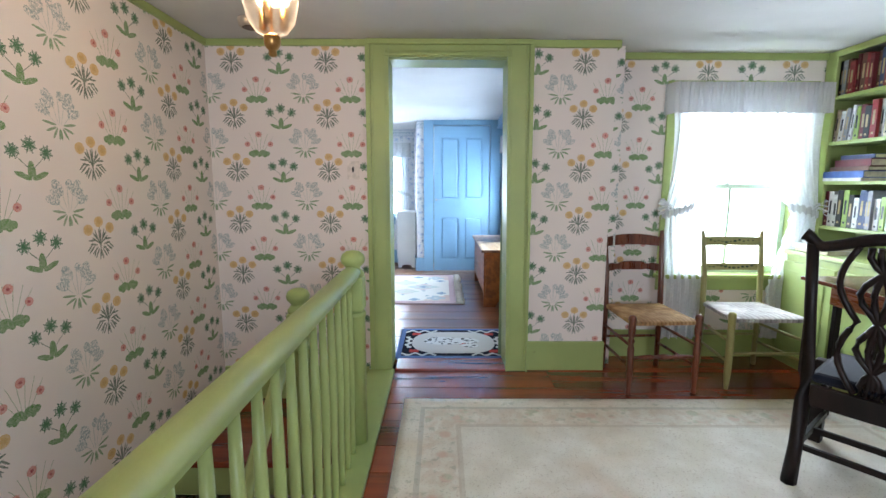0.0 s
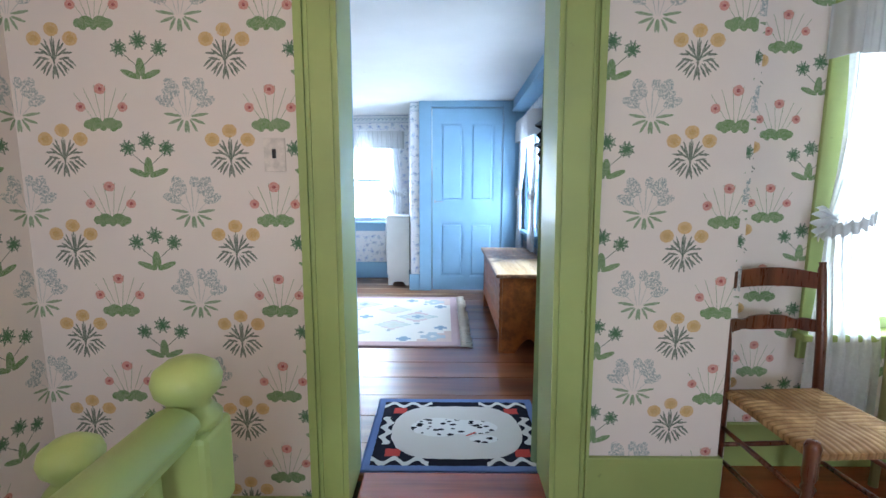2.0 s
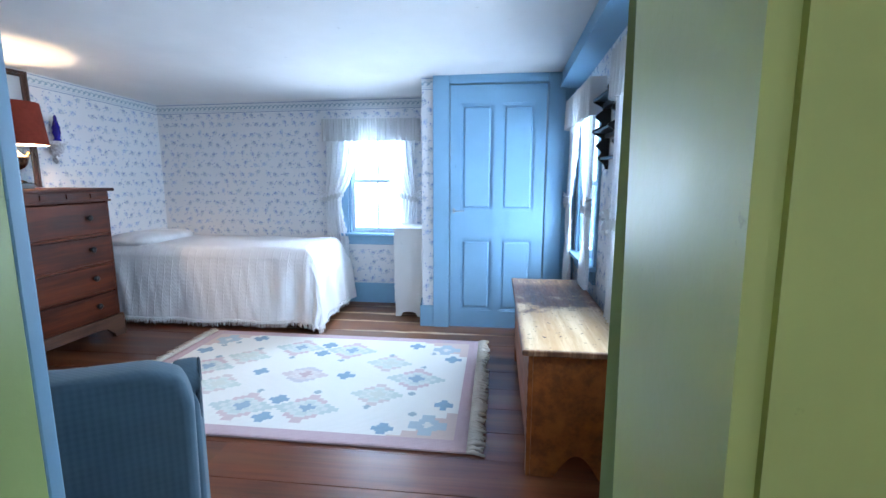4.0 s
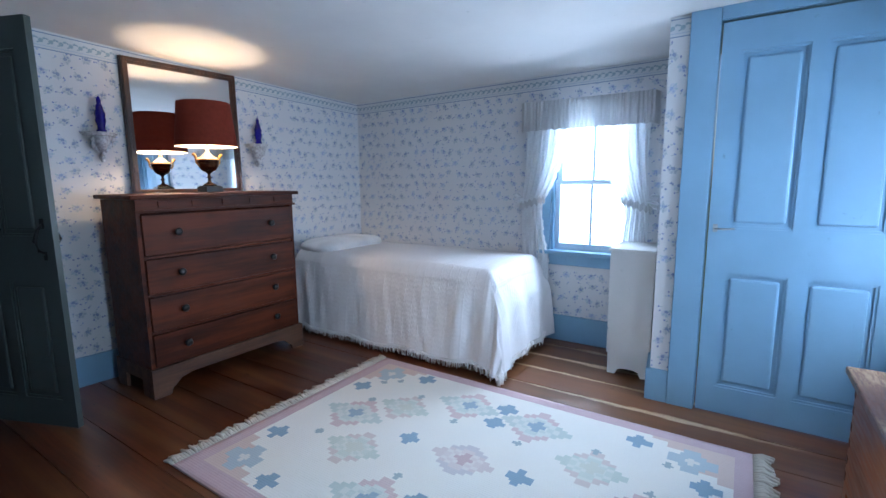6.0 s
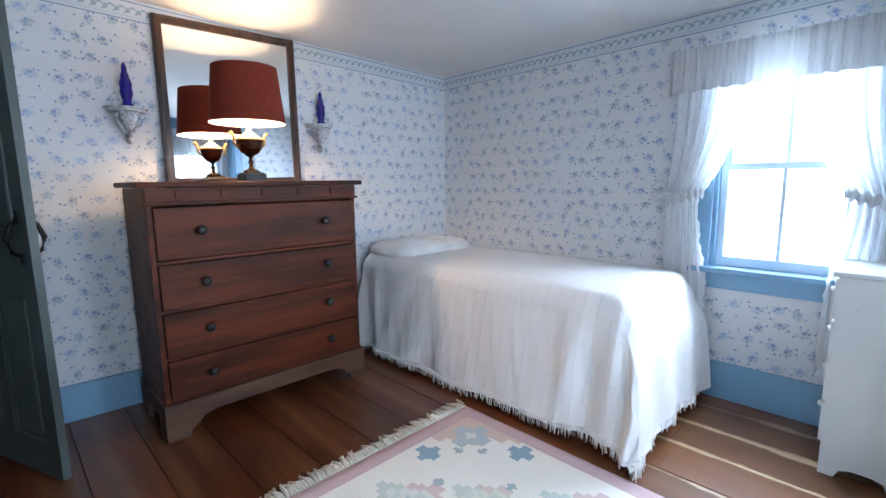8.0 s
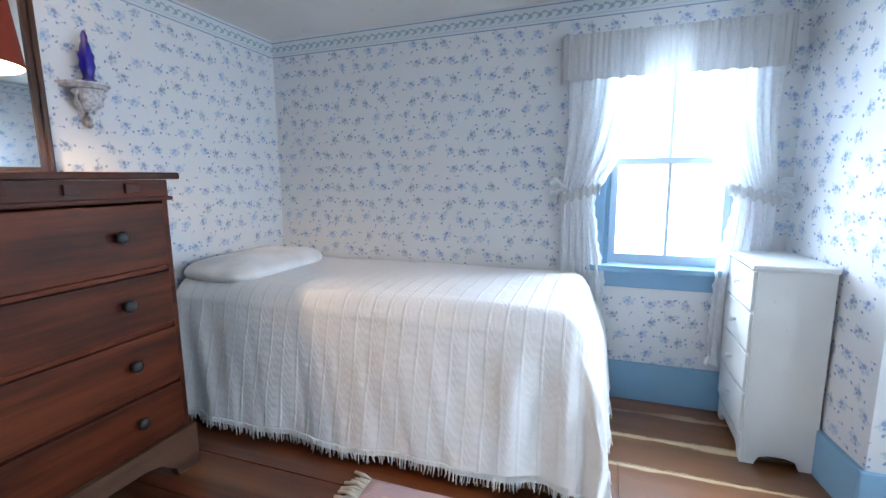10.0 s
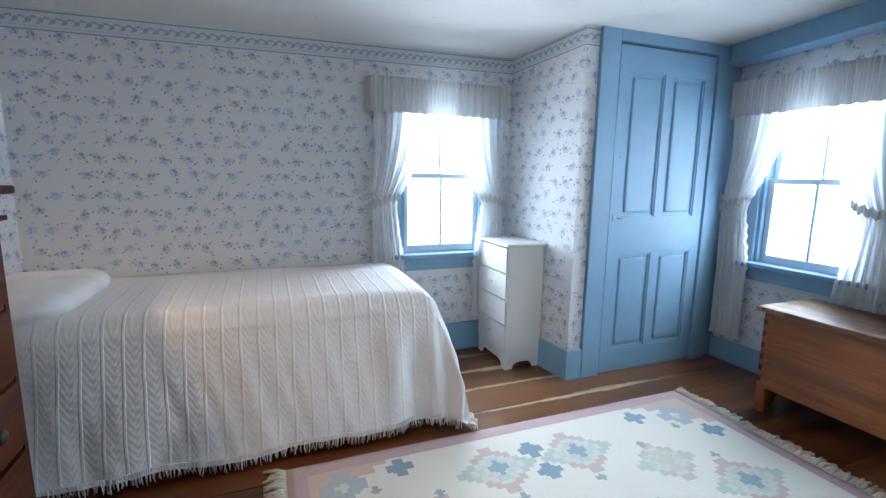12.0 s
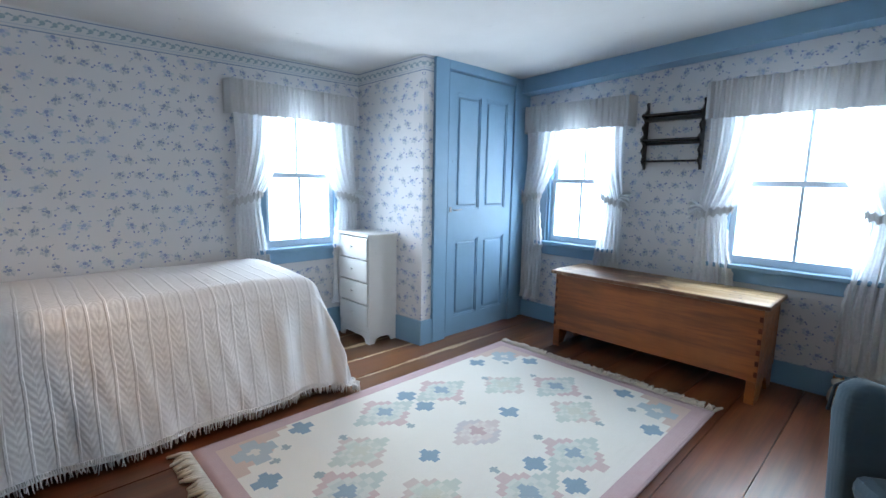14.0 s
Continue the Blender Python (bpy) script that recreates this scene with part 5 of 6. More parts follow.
def side_chair(name, x, y, rz, wood_m, seat_m, label, painted_slats=False, w_front=0.43, w_back=0.38, depth=0.42, h=0.94, sh=0.45):
    c = thing(name, x, y, 0, label, "chair", rz)
    f, b = w_front / 2, w_back / 2
    for sx in (-1, 1):
        if painted_slats:
            prof = [(0.011, 0), (0.016, 0.04), (0.021, 0.12), (0.021, sh - 0.02), (0.023, sh + 0.02), (0.018, sh + 0.035), (0.006, sh + 0.04)]
        else:
            prof = [(0.016, 0), (0.017, 0.015), (0.010, 0.03), (0.013, 0.045), (0.019, 0.13), (0.020, 0.28), (0.014, 0.315), (0.021, 0.335), (0.013, 0.35), (0.021, 0.37), (0.021, sh), (0.023, sh + 0.02), (0.017, sh + 0.035), (0.006, sh + 0.04)]
        turned("front_leg", prof, sx * f, -depth / 2, 0, wood_m, c)
        bm = bmesh.new()
        tube(bm, [(sx * b, depth / 2, 0), (sx * b, depth / 2, sh), (sx * b, depth / 2 + 0.012, sh + 0.2), (sx * b * 1.03, depth / 2 + 0.05, h - 0.03), (sx * b * 1.04, depth / 2 + 0.052, h - 0.012), (sx * b * 1.04, depth / 2 + 0.055, h)], [0.016, 0.019, 0.018, 0.015, 0.011, 0.014], 12)
        part("back_post", bm, wood_m, c)
    for z0, hh, arch in ((h - 0.105, 0.062, 0.022), (h - 0.275, 0.048, 0.02)):
        bm = bmesh.new()
        n = 20
        top, bot = [], []
        for k in range(n + 1):
            t = k / n * 2 - 1
            rise = arch * (1 - t * t) if not painted_slats else 0.0
            notch = 0.012 * math.exp(-((abs(t) - 0.55) / 0.12) ** 2) if (not painted_slats and arch == 0.02) else 0
            dz = 0.02 * (z0 > h - 0.2)
            yy = depth / 2 + 0.012 + 0.04 * ((z0 - sh) / (h - sh)) + 0.02 * (1 - t * t)
            top.append((t * b, yy, z0 + hh + rise - notch))
            bot.append((t * b, yy, z0 + rise * 0.5 + notch * 0.6))
        for k in range(n):
            q = [top[k], top[k + 1], bot[k + 1], bot[k]]
            v1 = [bm.verts.new(p) for p in q]
            v2 = [bm.verts.new((p[0], p[1] + 0.010, p[2])) for p in q]
            bm.faces.new(v1)
            bm.faces.new(v2[::-1])
            bm.faces.new((v1[0], v2[0], v2[1], v1[1]))
            bm.faces.new((v1[3], v1[2], v2[2], v2[3]))
        slat = part("slat", bm, wood_m, c)
        if painted_slats:
            bm = bmesh.new()
            rnd = random.Random(int(z0 * 100))
            for k in range(11):
                u = -0.75 + 1.5 * k / 10
                r = rnd.uniform(0.005, 0.011)
                cx, cz = u * b, z0 + hh / 2 + rnd.uniform(-0.01, 0.01)
                yy = depth / 2 + 0.012 + 0.04 * ((z0 - sh) / (h - sh)) + 0.02 * (1 - u * u)
                vs = [bm.verts.new((cx + r * math.cos(a) * 1.3, yy - 0.0015, cz + r * math.sin(a) * 0.8)) for a in [i * math.pi / 4 + k for i in range(8)]]
                bm.faces.new(vs)
            part("stencilled_leaves", bm, plain("dark_green_stencil", (0.03, 0.06, 0.03)), slat, "dark stencilled leaf sprig", kind="stuff")
    # seat: thick woven rush with the cross from corner to corner
    bm = bmesh.new()
    n = 24
    g = []
    for j in range(n + 1):
        row = []
        v = j / n * 2 - 1
        for i in range(n + 1):
            u = i / n * 2 - 1
            wx = (f * (1 - v) + b * (1 + v)) / 2
            edge = max(abs(u), abs(v))
            row.append(bm.verts.new((u * wx * 1.02, v * depth / 2 * 1.03, sh + 0.008 - 0.012 * edge ** 6 - 0.008 * (1 - edge) + 0.003 * (abs(abs(u) - abs(v)) < 0.06))))
        g.append(row)
    for j in range(n):
        for i in range(n):
            bm.faces.new((g[j][i], g[j][i + 1], g[j + 1][i + 1], g[j + 1][i])).smooth = True
    ring = [g[0][i] for i in range(n + 1)] + [g[j][n] for j in range(1, n + 1)] + [g[n][i] for i in range(n - 1, -1, -1)] + [g[j][0] for j in range(n - 1, 0, -1)]
    low = [bm.verts.new((v.co.x * 0.99, v.co.y * 0.99, sh - 0.025)) for v in ring]
    for i in range(len(ring)):
        bm.faces.new((ring[i], low[i], low[(i + 1) % len(ring)], ring[(i + 1) % len(ring)]))
    bm.faces.new(low)
    part("seat", bm, seat_m, c, "woven seat")
    hd = depth / 2
    rungs = [((-f, -hd, 0.23), (f, -hd, 0.23)), ((-b, hd, 0.22), (b, hd, 0.22))]
    for sx in (-1, 1):
        rungs += [((sx * f, -hd, 0.17), (sx * b, hd, 0.17)), ((sx * f, -hd, 0.30), (sx * b, hd, 0.30))]
    for k, (p, q) in enumerate(rungs):
        p, q = Vector(p), Vector(q)
        bm = bmesh.new()
        if k == 0 and not painted_slats:
            ts = [0, 0.1, 0.3, 0.38, 0.42, 0.5, 0.58, 0.62, 0.7, 0.9, 1]
            rs = [0.008, 0.009, 0.016, 0.009, 0.014, 0.019, 0.014, 0.009, 0.016, 0.009, 0.008]
        else:
            ts, rs = [0, 0.5, 1], [0.008, 0.0105, 0.008]
        tube(bm, [p.lerp(q, t) for t in ts], rs, 10)
        part("stretcher", bm, wood_m, c)
    return c


side_chair("side_chair", 1.84, 4.605, 3, CHAIRWOOD, rush_material((0.32, 0.17, 0.07), (0.60, 0.38, 0.18)), "reddish brown ladder-back chair with a woven rush seat", w_front=0.405)
side_chair("side_chair", 2.525, 4.66, -1, OLIVE, rush_material((0.42, 0.38, 0.36), (0.62, 0.58, 0.55), 190.0), "olive-yellow painted chair with stencilled slats and pale woven seat", True, 0.475, 0.385, 0.41)


def chippendale(x, y, rz):
    c = thing("carved_chair", x, y, 0, "near-black carved mahogany chair with a pierced back and dark seat", "chair", rz)
    w, d = 0.40, 0.42
    for sx in (0, 1):
        bm = bmesh.new()
        tube(bm, [(sx * w, -0.08, 0), (sx * w, -0.03, 0.16), (sx * w, 0, 0.36), (sx * w, 0.0, 0.48), (sx * (w + 0.01) - 0.005, -0.01, 0.7), (sx * (w + 0.03) - 0.015, -0.05, 1.02)], [0.03, 0.026, 0.03, 0.028, 0.022, 0.021], 8)
        part("back_post", bm, MAHOGANY, c)
        part("front_leg", boxes((sx * (w + 0.06) - 0.055, d - 0.03, 0, sx * (w + 0.06), d + 0.025, 0.42, 0.004)), MAHOGANY, c)
        part("side_rail", boxes((sx * w - 0.012, 0.02, 0.36, sx * w + 0.012, d, 0.43, 0.003)), MAHOGANY, c)
        part("side_stretcher", boxes((sx * w - 0.01, -0.03, 0.14, sx * w + 0.01, d, 0.17, 0.003)), MAHOGANY, c)
    part("back_rail", boxes((0.02, -0.012, 0.34, w - 0.02, 0.014, 0.43, 0.004)), MAHOGANY, c)
    part("front_rail", boxes((0.0, d - 0.02, 0.35, w, d + 0.012, 0.43, 0.004)), MAHOGANY, c)
    part("cross_stretcher", boxes((0.01, 0.18, 0.142, w - 0.01, 0.20, 0.168, 0.003)), MAHOGANY, c)
    part("rear_stretcher", boxes((0.01, -0.03, 0.145, w - 0.01, -0.01, 0.168, 0.003)), MAHOGANY, c)
    part("seat", boxes((0.012, 0.015, 0.43, w - 0.012, d, 0.475, 0.02)), cloth("dark_seat_cloth", (0.012, 0.014, 0.025)), c, "dark upholstered seat")
    bm = bmesh.new()
    pts, rr = [], []
    for k in range(33):
        t = k / 32 * 2 - 1
        pts.append((w / 2 + t * (w / 2 + 0.045), -0.05 + 0.012 * (1 - t * t), 1.025 + 0.028 * math.cos(t * math.pi) * (1 - 0.3 * abs(t)) + 0.05 * smooth((abs(t) - 0.75) / 0.25)))
        rr.append(0.024 - 0.004 * abs(t) + 0.006 * smooth((abs(t) - 0.9) / 0.1))
    tube(bm, pts, rr, 10)
    part("crest_rail", bm, MAHOGANY, c, "serpentine crest rail with curled ears")
    bm = bmesh.new()
    for k in range(6):
        u = (k - 2.5) / 2.5
        line = []
        for j in range(17):
            z = 0.44 + 0.58 * j / 16
            spread = 0.045 + 0.055 * abs(math.sin(j / 16 * math.pi * 2)) + 0.03 * (j / 16)
            line.append((w / 2 + u * spread * (1 if k in (0, 5) else 0.9 * math.cos(j / 16 * math.pi * 3)), -0.012 - 0.035 * (j / 16) ** 2, z))
        tube(bm, line, 0.012, 8)
    part("splat", bm, MAHOGANY, c, "pierced interlaced splat")
    return c


chippendale(2.05, 3.60, -52)


def bookcase():
    c = thing("bookcase", 3.12, 3.6, 0, "green built-in bookcase with open shelves over a cupboard", "bookcase")
    D, Wd, H = 0.37, 1.39, 2.125
    part("lower_cabinet", boxes((-0.17, 0, 0.0, D, Wd, 0.78)), GREEN, c)
    for k in range(3):
        y = 0.03 + k * 0.45
        dr = part("cabinet_door", boxes((-0.189, y, 0.08, -0.171, y + 0.42, 0.73, 0.003)), GREEN, c)
        part("panel", boxes((-0.195, y + 0.06, 0.14, -0.189, y + 0.36, 0.67, 0.002)), GREEN, dr)
    part("counter", boxes((-0.20, -0.01, 0.781, D, Wd, 0.81, 0.004)), GREEN, c)
    part("stile", boxes((0, Wd - 0.07, 0.811, 0.022, Wd + 0.02, H, 0.002)), GREEN, c)
    part("stile", boxes((0, 0.0, 0.811, 0.022, 0.05, H, 0.002)), GREEN, c)
    part("top_rail", boxes((0.0, 0.05, H - 0.04, 0.022, Wd - 0.07, H, 0.002)), GREEN, c)
    part("back_panel", boxes((0.30, 0.0, 0.811, 0.32, Wd, H)), GREEN, c)
    part("side_panel", boxes((0.022, Wd - 0.03, 0.811, 0.30, Wd - 0.01, H)), GREEN, c)
    for z in (0.955, 1.255, 1.515, 1.81):
        part("shelf", boxes((0.004, 0.0, z, 0.30, Wd - 0.031, z + 0.022, 0.002)), GREEN, c)


bookcase()


def book(x, y, z, t, h, d, tone, lean=0.0, flat=False, pale=None):
    """A book with its spine towards -x; t thick along y."""
    b = thing("book", x, y, z, BOOK_LABELS[tone], "book", 0, "books on the shelves")
    if flat:
        b.matrix_world = pose(x, y, z, 90, 0, 0) @ pose(0, 0, 0)
        b.matrix_world = pose(x, y, z, 0, 0, lean)
        part("cover", boxes((0, 0, 0, d, h, 0.004), (0, 0, t - 0.004, d, h, t), (0, 0, 0.004, 0.005, h, t - 0.004), bevel=0.001), BOOKS[tone], b)
        part("pages", boxes((0.005, 0.004, 0.004, d - 0.004, h - 0.004, t - 0.004)), PAGES, b, "cream page block")
        return
    b.matrix_world = pose(x, y, z, lean, 0, 0)
    part("cover", boxes((0, 0, 0, d, 0.003, h), (0, t - 0.003, 0, d, t, h), (-0.002, 0, 0, 0.003, t, h), bevel=0.001), BOOKS[tone], b)
    part("pages", boxes((0.003, 0.003, 0.003, d - 0.004, t - 0.003, h - 0.005)), PAGES, b, "cream page block")
    dark = tone in ("white", "cream", "lime")
    for zz, hh in ((h * 0.35, h * 0.38), (h * 0.1, h * 0.06)):
        part("spine_title", boxes((-0.0032, t * 0.32, zz, -0.0022, t * 0.68, zz + hh)), BOOKS["ink" if dark else "gilt"], b)


PAGES = plain("page_edges", (0.6, 0.54, 0.42), 0.9)
BOOKS = {k: plain("cover_" + k, v, 0.45) for k, v in dict(white=(0.65, 0.65, 0.63), cream=(0.5, 0.42, 0.28), maroon=(0.14, 0.02, 0.025), red=(0.26, 0.03, 0.03), brown=(0.13, 0.06, 0.035), navy=(0.03, 0.05, 0.13), blue=(0.05, 0.12, 0.38),
                                                          black=(0.02, 0.02, 0.022), grey=(0.25, 0.26, 0.28), lime=(0.3, 0.42, 0.10), pink=(0.5, 0.3, 0.4), ink=(0.03, 0.03, 0.04), gilt=(0.4, 0.3, 0.15)).items()}
BOOK_LABELS = {k: k + " book on a green bookcase shelf" for k in BOOKS}
_rnd = random.Random(11)
for _z, _hs, _tones, _lean in ((1.832, (0.20, 0.25), ("black", "grey", "brown", "red", "maroon", "maroon", "brown", "red", "maroon", "brown", "navy", "maroon"), 0),
                               (1.537, (0.19, 0.24), ("cream", "white", "cream", "grey", "white", "lime", "maroon", "black", "red", "white", "navy", "cream"), 5),
                               (0.977, (0.19, 0.25), ("maroon", "white", "white", "black", "lime", "black", "white", "navy", "navy", "grey", "white", "lime", "white", "blue"), 0)):
    _y = 4.945
    _k = 0
    while _y > 4.05:
        _t = _rnd.uniform(0.022, 0.042)
        _y -= _t + 0.0015
        _h = _rnd.uniform(*_hs)
        if _z > 1.7:
            _h = min(_h, 0.24)
        book(3.12 + _rnd.uniform(0.02, 0.05), _y, _z, _t, _h, 0.17, _tones[_k % len(_tones)], _lean if _k < 5 else 0)
        if _lean and _k < 5:
            _y -= 0.004
        _k += 1
for _k, (_t, _h, _d, _tone, _dy) in enumerate(((0.02, 0.30, 0.22, "white", 0), (0.042, 0.30, 0.22, "blue", 0.0), (0.026, 0.27, 0.2, "brown", -0.02), (0.045, 0.27, 0.2, "maroon", -0.02), (0.028, 0.24, 0.2, "navy", -0.03))):
    book(3.10 + 0.01 * _k, 4.62 + _dy, 1.277 + sum((0.02, 0.042, 0.026, 0.045, 0.028)[:_k]) + 0.001 * _k, _t, _h, _d, _tone, 2 * (_k % 3 - 1), True)
for _k, (_t, _tone) in enumerate(((0.022, "cream"), (0.03, "white"))):
    book(2.95, 4.62, 0.811 + 0.023 * _k, _t, 0.27, 0.2, _tone, 3 * _k, True)

_d = thing("writing_table", 2.50, 3.45, 0, "small reddish mahogany writing table before the bookcase", "table")
part("tabletop", boxes((0, 0, 0.735, 0.40, 0.80, 0.755, 0.004)), wood("red_mahogany_top", (0.10, 0.025, 0.012), (0.22, 0.06, 0.03), 1, 0.2, 1, 0, True, 0.6), _d)
part("apron", boxes((0.09, 0.1, 0.62, 0.36, 0.7, 0.734, 0.003)), wood("orange_apron", (0.2, 0.06, 0.02), (0.32, 0.10, 0.03), 1, 0.3, 1, 0, True, 0.6), _d)
for _x, _y in ((0.10, 0.11), (0.33, 0.11), (0.10, 0.66), (0.33, 0.66)):
    part("leg", boxes((_x, _y, 0, _x + 0.03, _y + 0.03, 0.62, 0.003)), MAHOGANY, _d)

# ---- hall lamp, detector, switch ----
_l = thing("hanging_lamp", 0.01, 3.24, 1.628, "glass bell lantern with candle bulbs and brass fittings, lit", "hanging lamp")


def bell_glass():
    m = bpy.data.materials.new("frosted_bell_glass")
    m.use_nodes = True
    t = m.node_tree
    b = t.nodes["Principled BSDF"]
    b.inputs["Base Color"].default_value = (1, 0.93, 0.86, 1)
    b.inputs["Transmission Weight"].default_value = 1
    b.inputs["Roughness"].default_value = 0.45
    b.inputs["IOR"].default_value = 1.1
    return m


_g = turned("shade", [(0.022, 0.06), (0.045, 0.07), (0.068, 0.10), (0.080, 0.15), (0.083, 0.22), (0.086, 0.30), (0.092, 0.345), (0.098, 0.35)], 0, 0, 0, bell_glass(), _l, "pale glass bell shade", 32)
_g.visible_shadow = False
turned("finial", [(0.004, 0), (0.012, 0.004), (0.012, 0.02), (0.018, 0.024), (0.024, 0.035), (0.025, 0.055), (0.02, 0.065)], 0, 0, 0, BRASS, _l, "brass finial")
_warm = bpy.data.materials.new("candle_bulb_glow")
_warm.use_nodes = True
_warm.node_tree.nodes["Principled BSDF"].inputs["Emission Color"].default_value = (1, 0.72, 0.42, 1)
_warm.node_tree.nodes["Principled BSDF"].inputs["Emission Strength"].default_value = 45
for _k in range(3):
    _a = _k * 2.094 + 0.5
    _x, _y = 0.035 * math.cos(_a), 0.035 * math.sin(_a)
    _s = turned("candle", [(0.010, 0.085), (0.010, 0.15)], _x, _y, 0, BRASS, _l, "brass candle sleeve")
    turned("bulb", [(0.006, 0.151), (0.013, 0.175), (0.012, 0.20), (0.004, 0.235), (0.001, 0.24)], _x, _y, 0, _warm, _l, "glowing candle bulb")
turned("stem", [(0.004, 0.06), (0.004, 0.36), (0.03, 0.365), (0.006, 0.375), (0.004, 0.475), (0.05, 0.485), (0.055, 0.501)], 0, 0, 0, BRASS, _l, "brass stem and ceiling rose")
lamp("hall_lantern_light", "POINT", pose(0.01, 3.24, 1.82), 4, (1, 0.68, 0.4), radius=0.05)
_l = thing("smoke_detector", -0.51, 4.41, 2.085, "round cream smoke detector on the ceiling", "smoke detector")
turned("case", [(0.055, 0), (0.068, 0.008), (0.072, 0.03), (0.072, 0.044)], 0, 0, 0, plain("aged_plastic", (0.55, 0.48, 0.38)), _l, seg=28)
turned("grille", [(0.04, -0.003), (0.05, -0.001), (0.05, 0.0005)], 0, 0, 0, plain("brown_grille", (0.12, 0.08, 0.05)), _l, "brown slotted grille", 24)
_l = thing("light_switch", -0.045, 4.759, 1.335, "papered light switch plate with a dark toggle", "light switch")
part("plate", boxes((-0.038, -0.006, -0.058, 0.038, 0, 0.058, 0.002)), plain("papered_plate", (0.74, 0.66, 0.60), 0.7), _l)
part("toggle", boxes((-0.006, -0.016, -0.012, 0.006, -0.006, 0.02, 0.002)), BLACK, _l, "dark toggle")

# ---- things on the chest of drawers ----
_l = thing("table_lamp", -2.50, 7.30, 1.226, "bronze urn table lamp with a dark red shade, lit", "table lamp")
part("plinth", boxes((-0.058, -0.058, 0.004, 0.058, 0.058, 0.04, 0.003), (-0.05, -0.05, 0.04, 0.05, 0.05, 0.046, 0.002)), BLACK, _l, "square black plinth")
turned("urn", [(0.045, 0.046), (0.042, 0.055), (0.03, 0.06), (0.012, 0.07), (0.009, 0.09), (0.018, 0.1), (0.009, 0.108), (0.009, 0.125), (0.02, 0.135), (0.045, 0.15), (0.062, 0.175), (0.066, 0.20), (0.07, 0.212), (0.074, 0.216)], 0, 0, 0, BRONZE, _l, "brown bronze urn", 28)
turned("lid", [(0.074, 0.217), (0.072, 0.225), (0.045, 0.238), (0.02, 0.262), (0.012, 0.268), (0.014, 0.278), (0.008, 0.285), (0.008, 0.33)], 0, 0, 0, plain("pale_brass", (0.55, 0.38, 0.2), 0.3, 1.0), _l, "pale brass lid", 28)
for _s in (-1, 1):
    _bm = bmesh.new()
    tube(_bm, [(0, _s * 0.06, 0.175), (0, _s * 0.08, 0.20), (0, _s * 0.082, 0.235), (0, _s * 0.095, 0.255), (0, _s * 0.104, 0.25)], [0.006, 0.007, 0.008, 0.011, 0.007])
    part("handle", _bm, BRASS, _l, "curled brass handle")
_red = Mat("dark_red_shade_cloth", 0.9, 0, 0.1)
_p, _x, _y, _z = _red.position(True)
_red.color(_red.mix(_red.noise(_p, 40, 4), (0.13, 0.022, 0.013), (0.20, 0.035, 0.02)))
_red.bump(_red.noise(_p, 300, 2), 0.4, 0.001)
_bm = bmesh.new()
for (_r0, _z0), (_r1, _z1) in (((0.192, 0.305), (0.162, 0.59)),):
    for _k in range(48):
        _a, _b = _k * math.pi / 24, (_k + 1) * math.pi / 24
        _q = [_bm.verts.new((r * math.cos(a), r * math.sin(a), z)) for r, a, z in ((_r0, _a, _z0), (_r0, _b, _z0), (_r1, _b, _z1), (_r1, _a, _z1))]
        _bm.faces.new(_q)
bmesh.ops.remove_doubles(_bm, verts=_bm.verts, dist=1e-5)
part("shade", _bm, _red.m, _l, "dark red drum shade", True)
_bm = bmesh.new()
for _k in range(48):
    _a, _b = _k * math.pi / 24, (_k + 1) * math.pi / 24
    _q = [_bm.verts.new((r * math.cos(a), r * math.sin(a), z)) for r, a, z in ((0.190, _a, 0.305), (0.160, _a, 0.59), (0.160, _b, 0.59), (0.190, _b, 0.305))]
    _bm.faces.new(_q)
bmesh.ops.remove_doubles(_bm, verts=_bm.verts, dist=1e-5)
part("lining", _bm, plain("white_lining", (0.8, 0.78, 0.72), 0.9), _l, "white shade lining", True)
turned("bulb", [(0.012, 0.331), (0.03, 0.37), (0.032, 0.395), (0.02, 0.42), (0.002, 0.43)], 0, 0, 0, _warm, _l, "glowing bulb").visible_shadow = False
lamp("table_lamp_light", "POINT", pose(-2.50, 7.30, 1.226 + 0.385), 15, (1, 0.66, 0.36), radius=0.03)
_bm = bmesh.new()
tube(_bm, [(-0.05, -0.06, 0.004), (-0.1, -0.12, 0.004), (-0.16, -0.14, 0.004), (-0.2, -0.2, 0.004), (-0.3, -0.22, 0.004)], 0.003, 6)
part("cord", _bm, BLACK, _l, "thin dark cord")


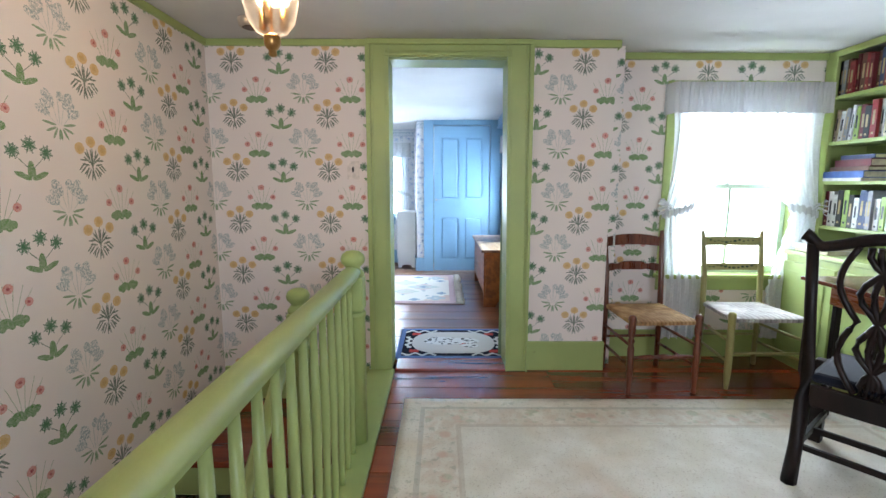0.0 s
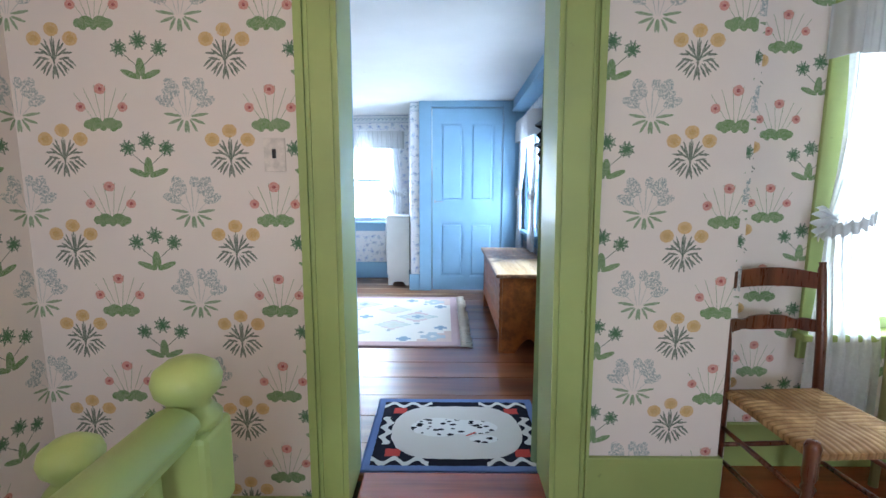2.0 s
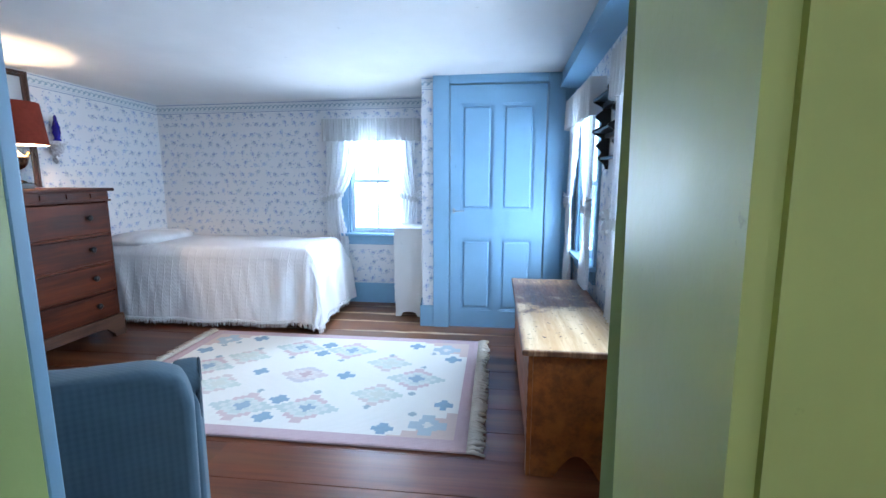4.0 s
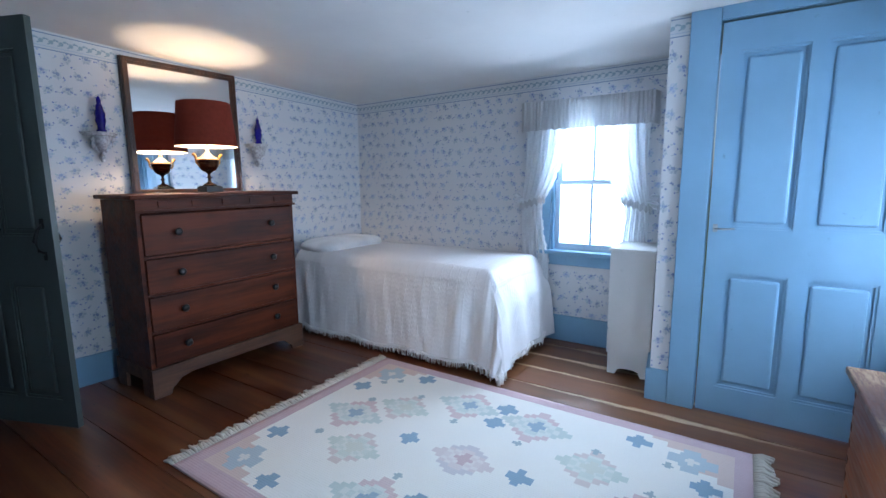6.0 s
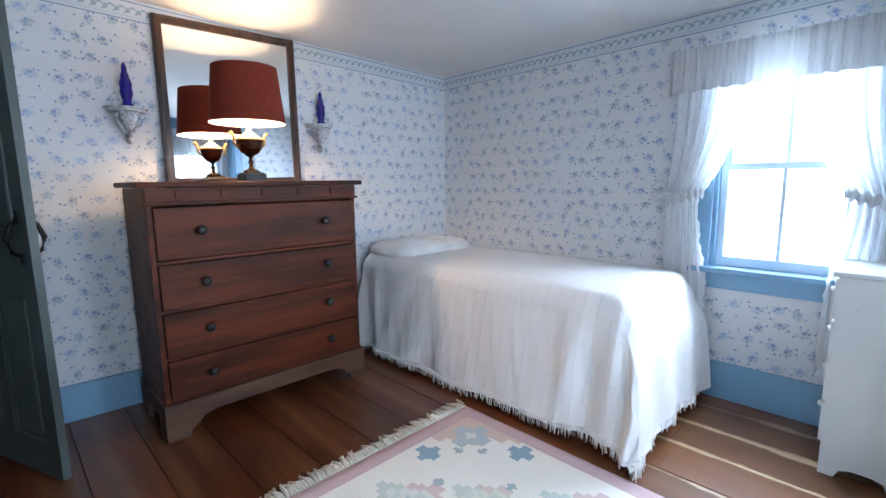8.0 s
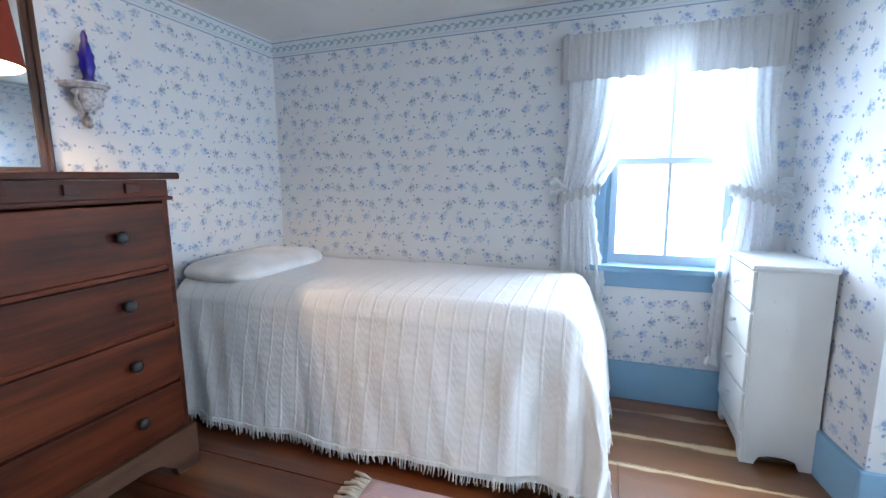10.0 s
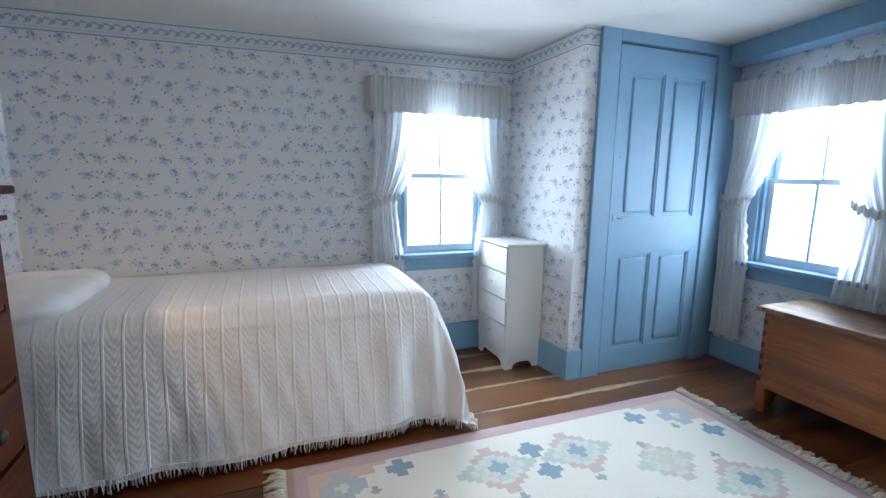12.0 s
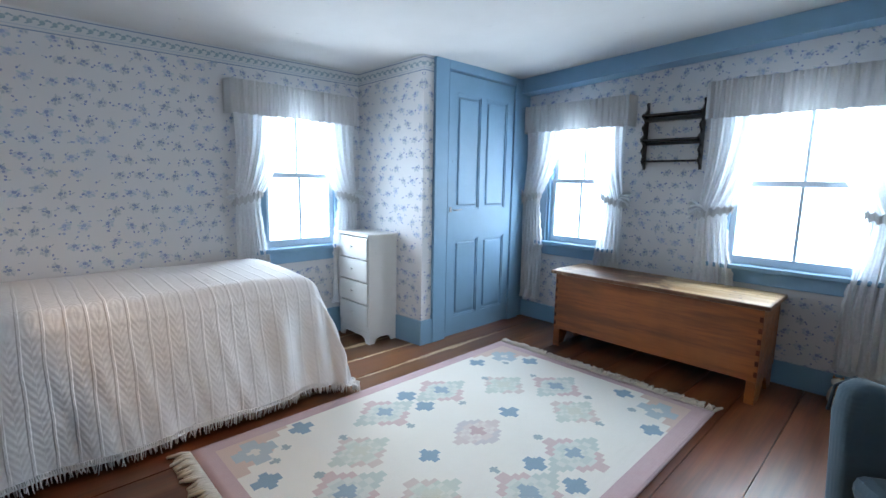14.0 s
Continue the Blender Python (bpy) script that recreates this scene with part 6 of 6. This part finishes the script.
def bracket(x, y, z, fig_h):
    b = thing("wall_bracket", x, y, z, "carved whitewashed wall bracket shelf on the papered wall", "wall bracket", 0, "pair of wall brackets")
    stone = plain("greyed_white_plaster", (0.5, 0.5, 0.52), 0.7, vary=0.3, scale=60, relief=0.6)
    bm = bmesh.new()
    n = 16
    top, bot = [], []
    for k in range(n + 1):
        a = -math.pi / 2 + math.pi * k / n
        top.append((0.115 * math.cos(a), 0.10 * math.sin(a)))
    prism(bm, [(p[0], p[1]) for p in top], 2, -0.008, 0.0)
    prism(bm, [(p[0] * 0.88, p[1] * 0.88) for p in top], 2, -0.022, -0.008)
    part("shelf", bm, stone, b)
    bm = bmesh.new()
    tube(bm, [(0.05, 0, -0.02), (0.045, 0, -0.06), (0.02, 0, -0.10), (0.012, 0, -0.14), (0.03, 0, -0.17), (0.04, 0, -0.155)], [0.05, 0.04, 0.025, 0.018, 0.016, 0.008], 10)
    for s in (-1, 1):
        tube(bm, [(0.03, s * 0.03, -0.02), (0.05, s * 0.062, -0.045), (0.04, s * 0.05, -0.08), (0.02, s * 0.03, -0.10), (0.03, s * 0.02, -0.12)], [0.012, 0.014, 0.012, 0.01, 0.006], 8)
    part("scroll", bm, stone, b, "carved leaf scroll")
    f = thing("blue_figurine", x + 0.055, y, z + 0.001, "small cobalt blue glass figurine on a wall bracket", "figurine", 0, "pair of blue figurines")
    bm = bmesh.new()
    k = fig_h / 0.22
    lathe(bm, [(r, zz * k) for r, zz in ((0.027, 0), (0.028, 0.012), (0.02, 0.02), (0.022, 0.04), (0.03, 0.07), (0.026, 0.095), (0.03, 0.115), (0.022, 0.135), (0.018, 0.16), (0.012, 0.175), (0.013, 0.195), (0.008, 0.212), (0.003, 0.22))], 0, 0, 18)
    m = Mat("cobalt_glass", 0.1, 0, 0.6)
    m.b.inputs["Base Color"].default_value = (0.02, 0.012, 0.30, 1)
    m.b.inputs["Transmission Weight"].default_value = 0.35
    part("body", bm, m.m, f)


bracket(-2.905, 6.83, 1.61, 0.22)
bracket(-2.85, 7.91, 1.60, 0.21)


def armchair(x, y, rz):
    a = thing("armchair", x, y, 0, "low slate-blue upholstered armchair with dark piping on the floor", "armchair", rz)
    part("seat", boxes((-0.24, -0.19, 0.12, 0.24, 0.28, 0.34, 0.04), (-0.225, -0.18, 0.341, 0.225, 0.29, 0.43, 0.035)), ARMCHAIR, a)
    bm = bmesh.new()
    pr = [(-0.30, 0.12), (-0.31, 0.76), (-0.29, 0.835), (-0.22, 0.865), (0, 0.872), (0.22, 0.865), (0.29, 0.835), (0.31, 0.76), (0.30, 0.12)]
    prism(bm, pr, 1, -0.31, -0.20)
    bmesh.ops.bevel(bm, geom=list(bm.edges), offset=0.025, segments=3, profile=0.5, affect="EDGES")
    part("backrest", bm, ARMCHAIR, a, smooth=True)
    for s in (-1, 1):
        bm = bmesh.new()
        prof = [(-0.198, 0.12), (0.28, 0.12), (0.31, 0.58), (0.30, 0.66), (0.25, 0.69), (0.19, 0.67), (0.10, 0.62), (-0.04, 0.61), (-0.12, 0.66), (-0.198, 0.76)]
        prism(bm, prof, 0, min(s * 0.235, s * 0.32), max(s * 0.235, s * 0.32))
        bmesh.ops.bevel(bm, geom=list(bm.edges), offset=0.022, segments=3, profile=0.5, affect="EDGES")
        part("wing", bm, ARMCHAIR, a, smooth=True)
        bm = bmesh.new()
        tube(bm, [(s * 0.318, p[0], p[1] - 0.012) for p in prof[2:]], 0.005, 6)
        part("piping", bm, plain("dark_piping", (0.02, 0.04, 0.06), 0.8), a, "dark blue piping")
        for yy in (-0.26, 0.24):
            part("leg", boxes((s * 0.26 - 0.02, yy - 0.02, 0, s * 0.26 + 0.02, yy + 0.02, 0.12, 0.004)), MAHOGANY, a)


armchair(-0.36, 5.50, 35)

_c = thing("cat_doorstop", 1.37, 6.02, 0, "small white and tan seated cat figure on the floor", "figurine")
_bm = bmesh.new()
lathe(_bm, [(0.035, 0), (0.045, 0.02), (0.04, 0.06), (0.028, 0.09), (0.02, 0.1), (0.03, 0.115), (0.033, 0.13), (0.024, 0.148), (0.005, 0.155)], 0, 0, 16)
for _s in (-1, 1):
    tube(_bm, [(-0.005, _s * 0.018, 0.14), (-0.005, _s * 0.022, 0.168)], [0.011, 0.002], 6)
_m = Mat("glazed_white_and_tan", 0.3)
_p, _x, _y, _z = _m.position(True)
_m.color(_m.mix(_m.ramp(_m.noise(_p, 22, 2), 0.5, 0.6), (0.6, 0.57, 0.5), (0.28, 0.15, 0.06)))
part("body", _bm, _m.m, _c)
# rail seen in the dark side passage
_c = thing("passage_rail", -3.75, 5.2, 0, "dark handrail with pale balusters in the side passage", "balustrade")
part("handrail", boxes((-0.02, -0.4, 0.80, 0.03, 1.3, 0.85, 0.008)), MAHOGANY, _c)
for _k in range(11):
    part("baluster", boxes((-0.012, -0.35 + _k * 0.15, 0, 0.012, -0.326 + _k * 0.15, 0.80)), plain("grey_baluster", (0.2, 0.2, 0.2)) if _k == 0 else bpy.data.materials["grey_baluster"], _c)
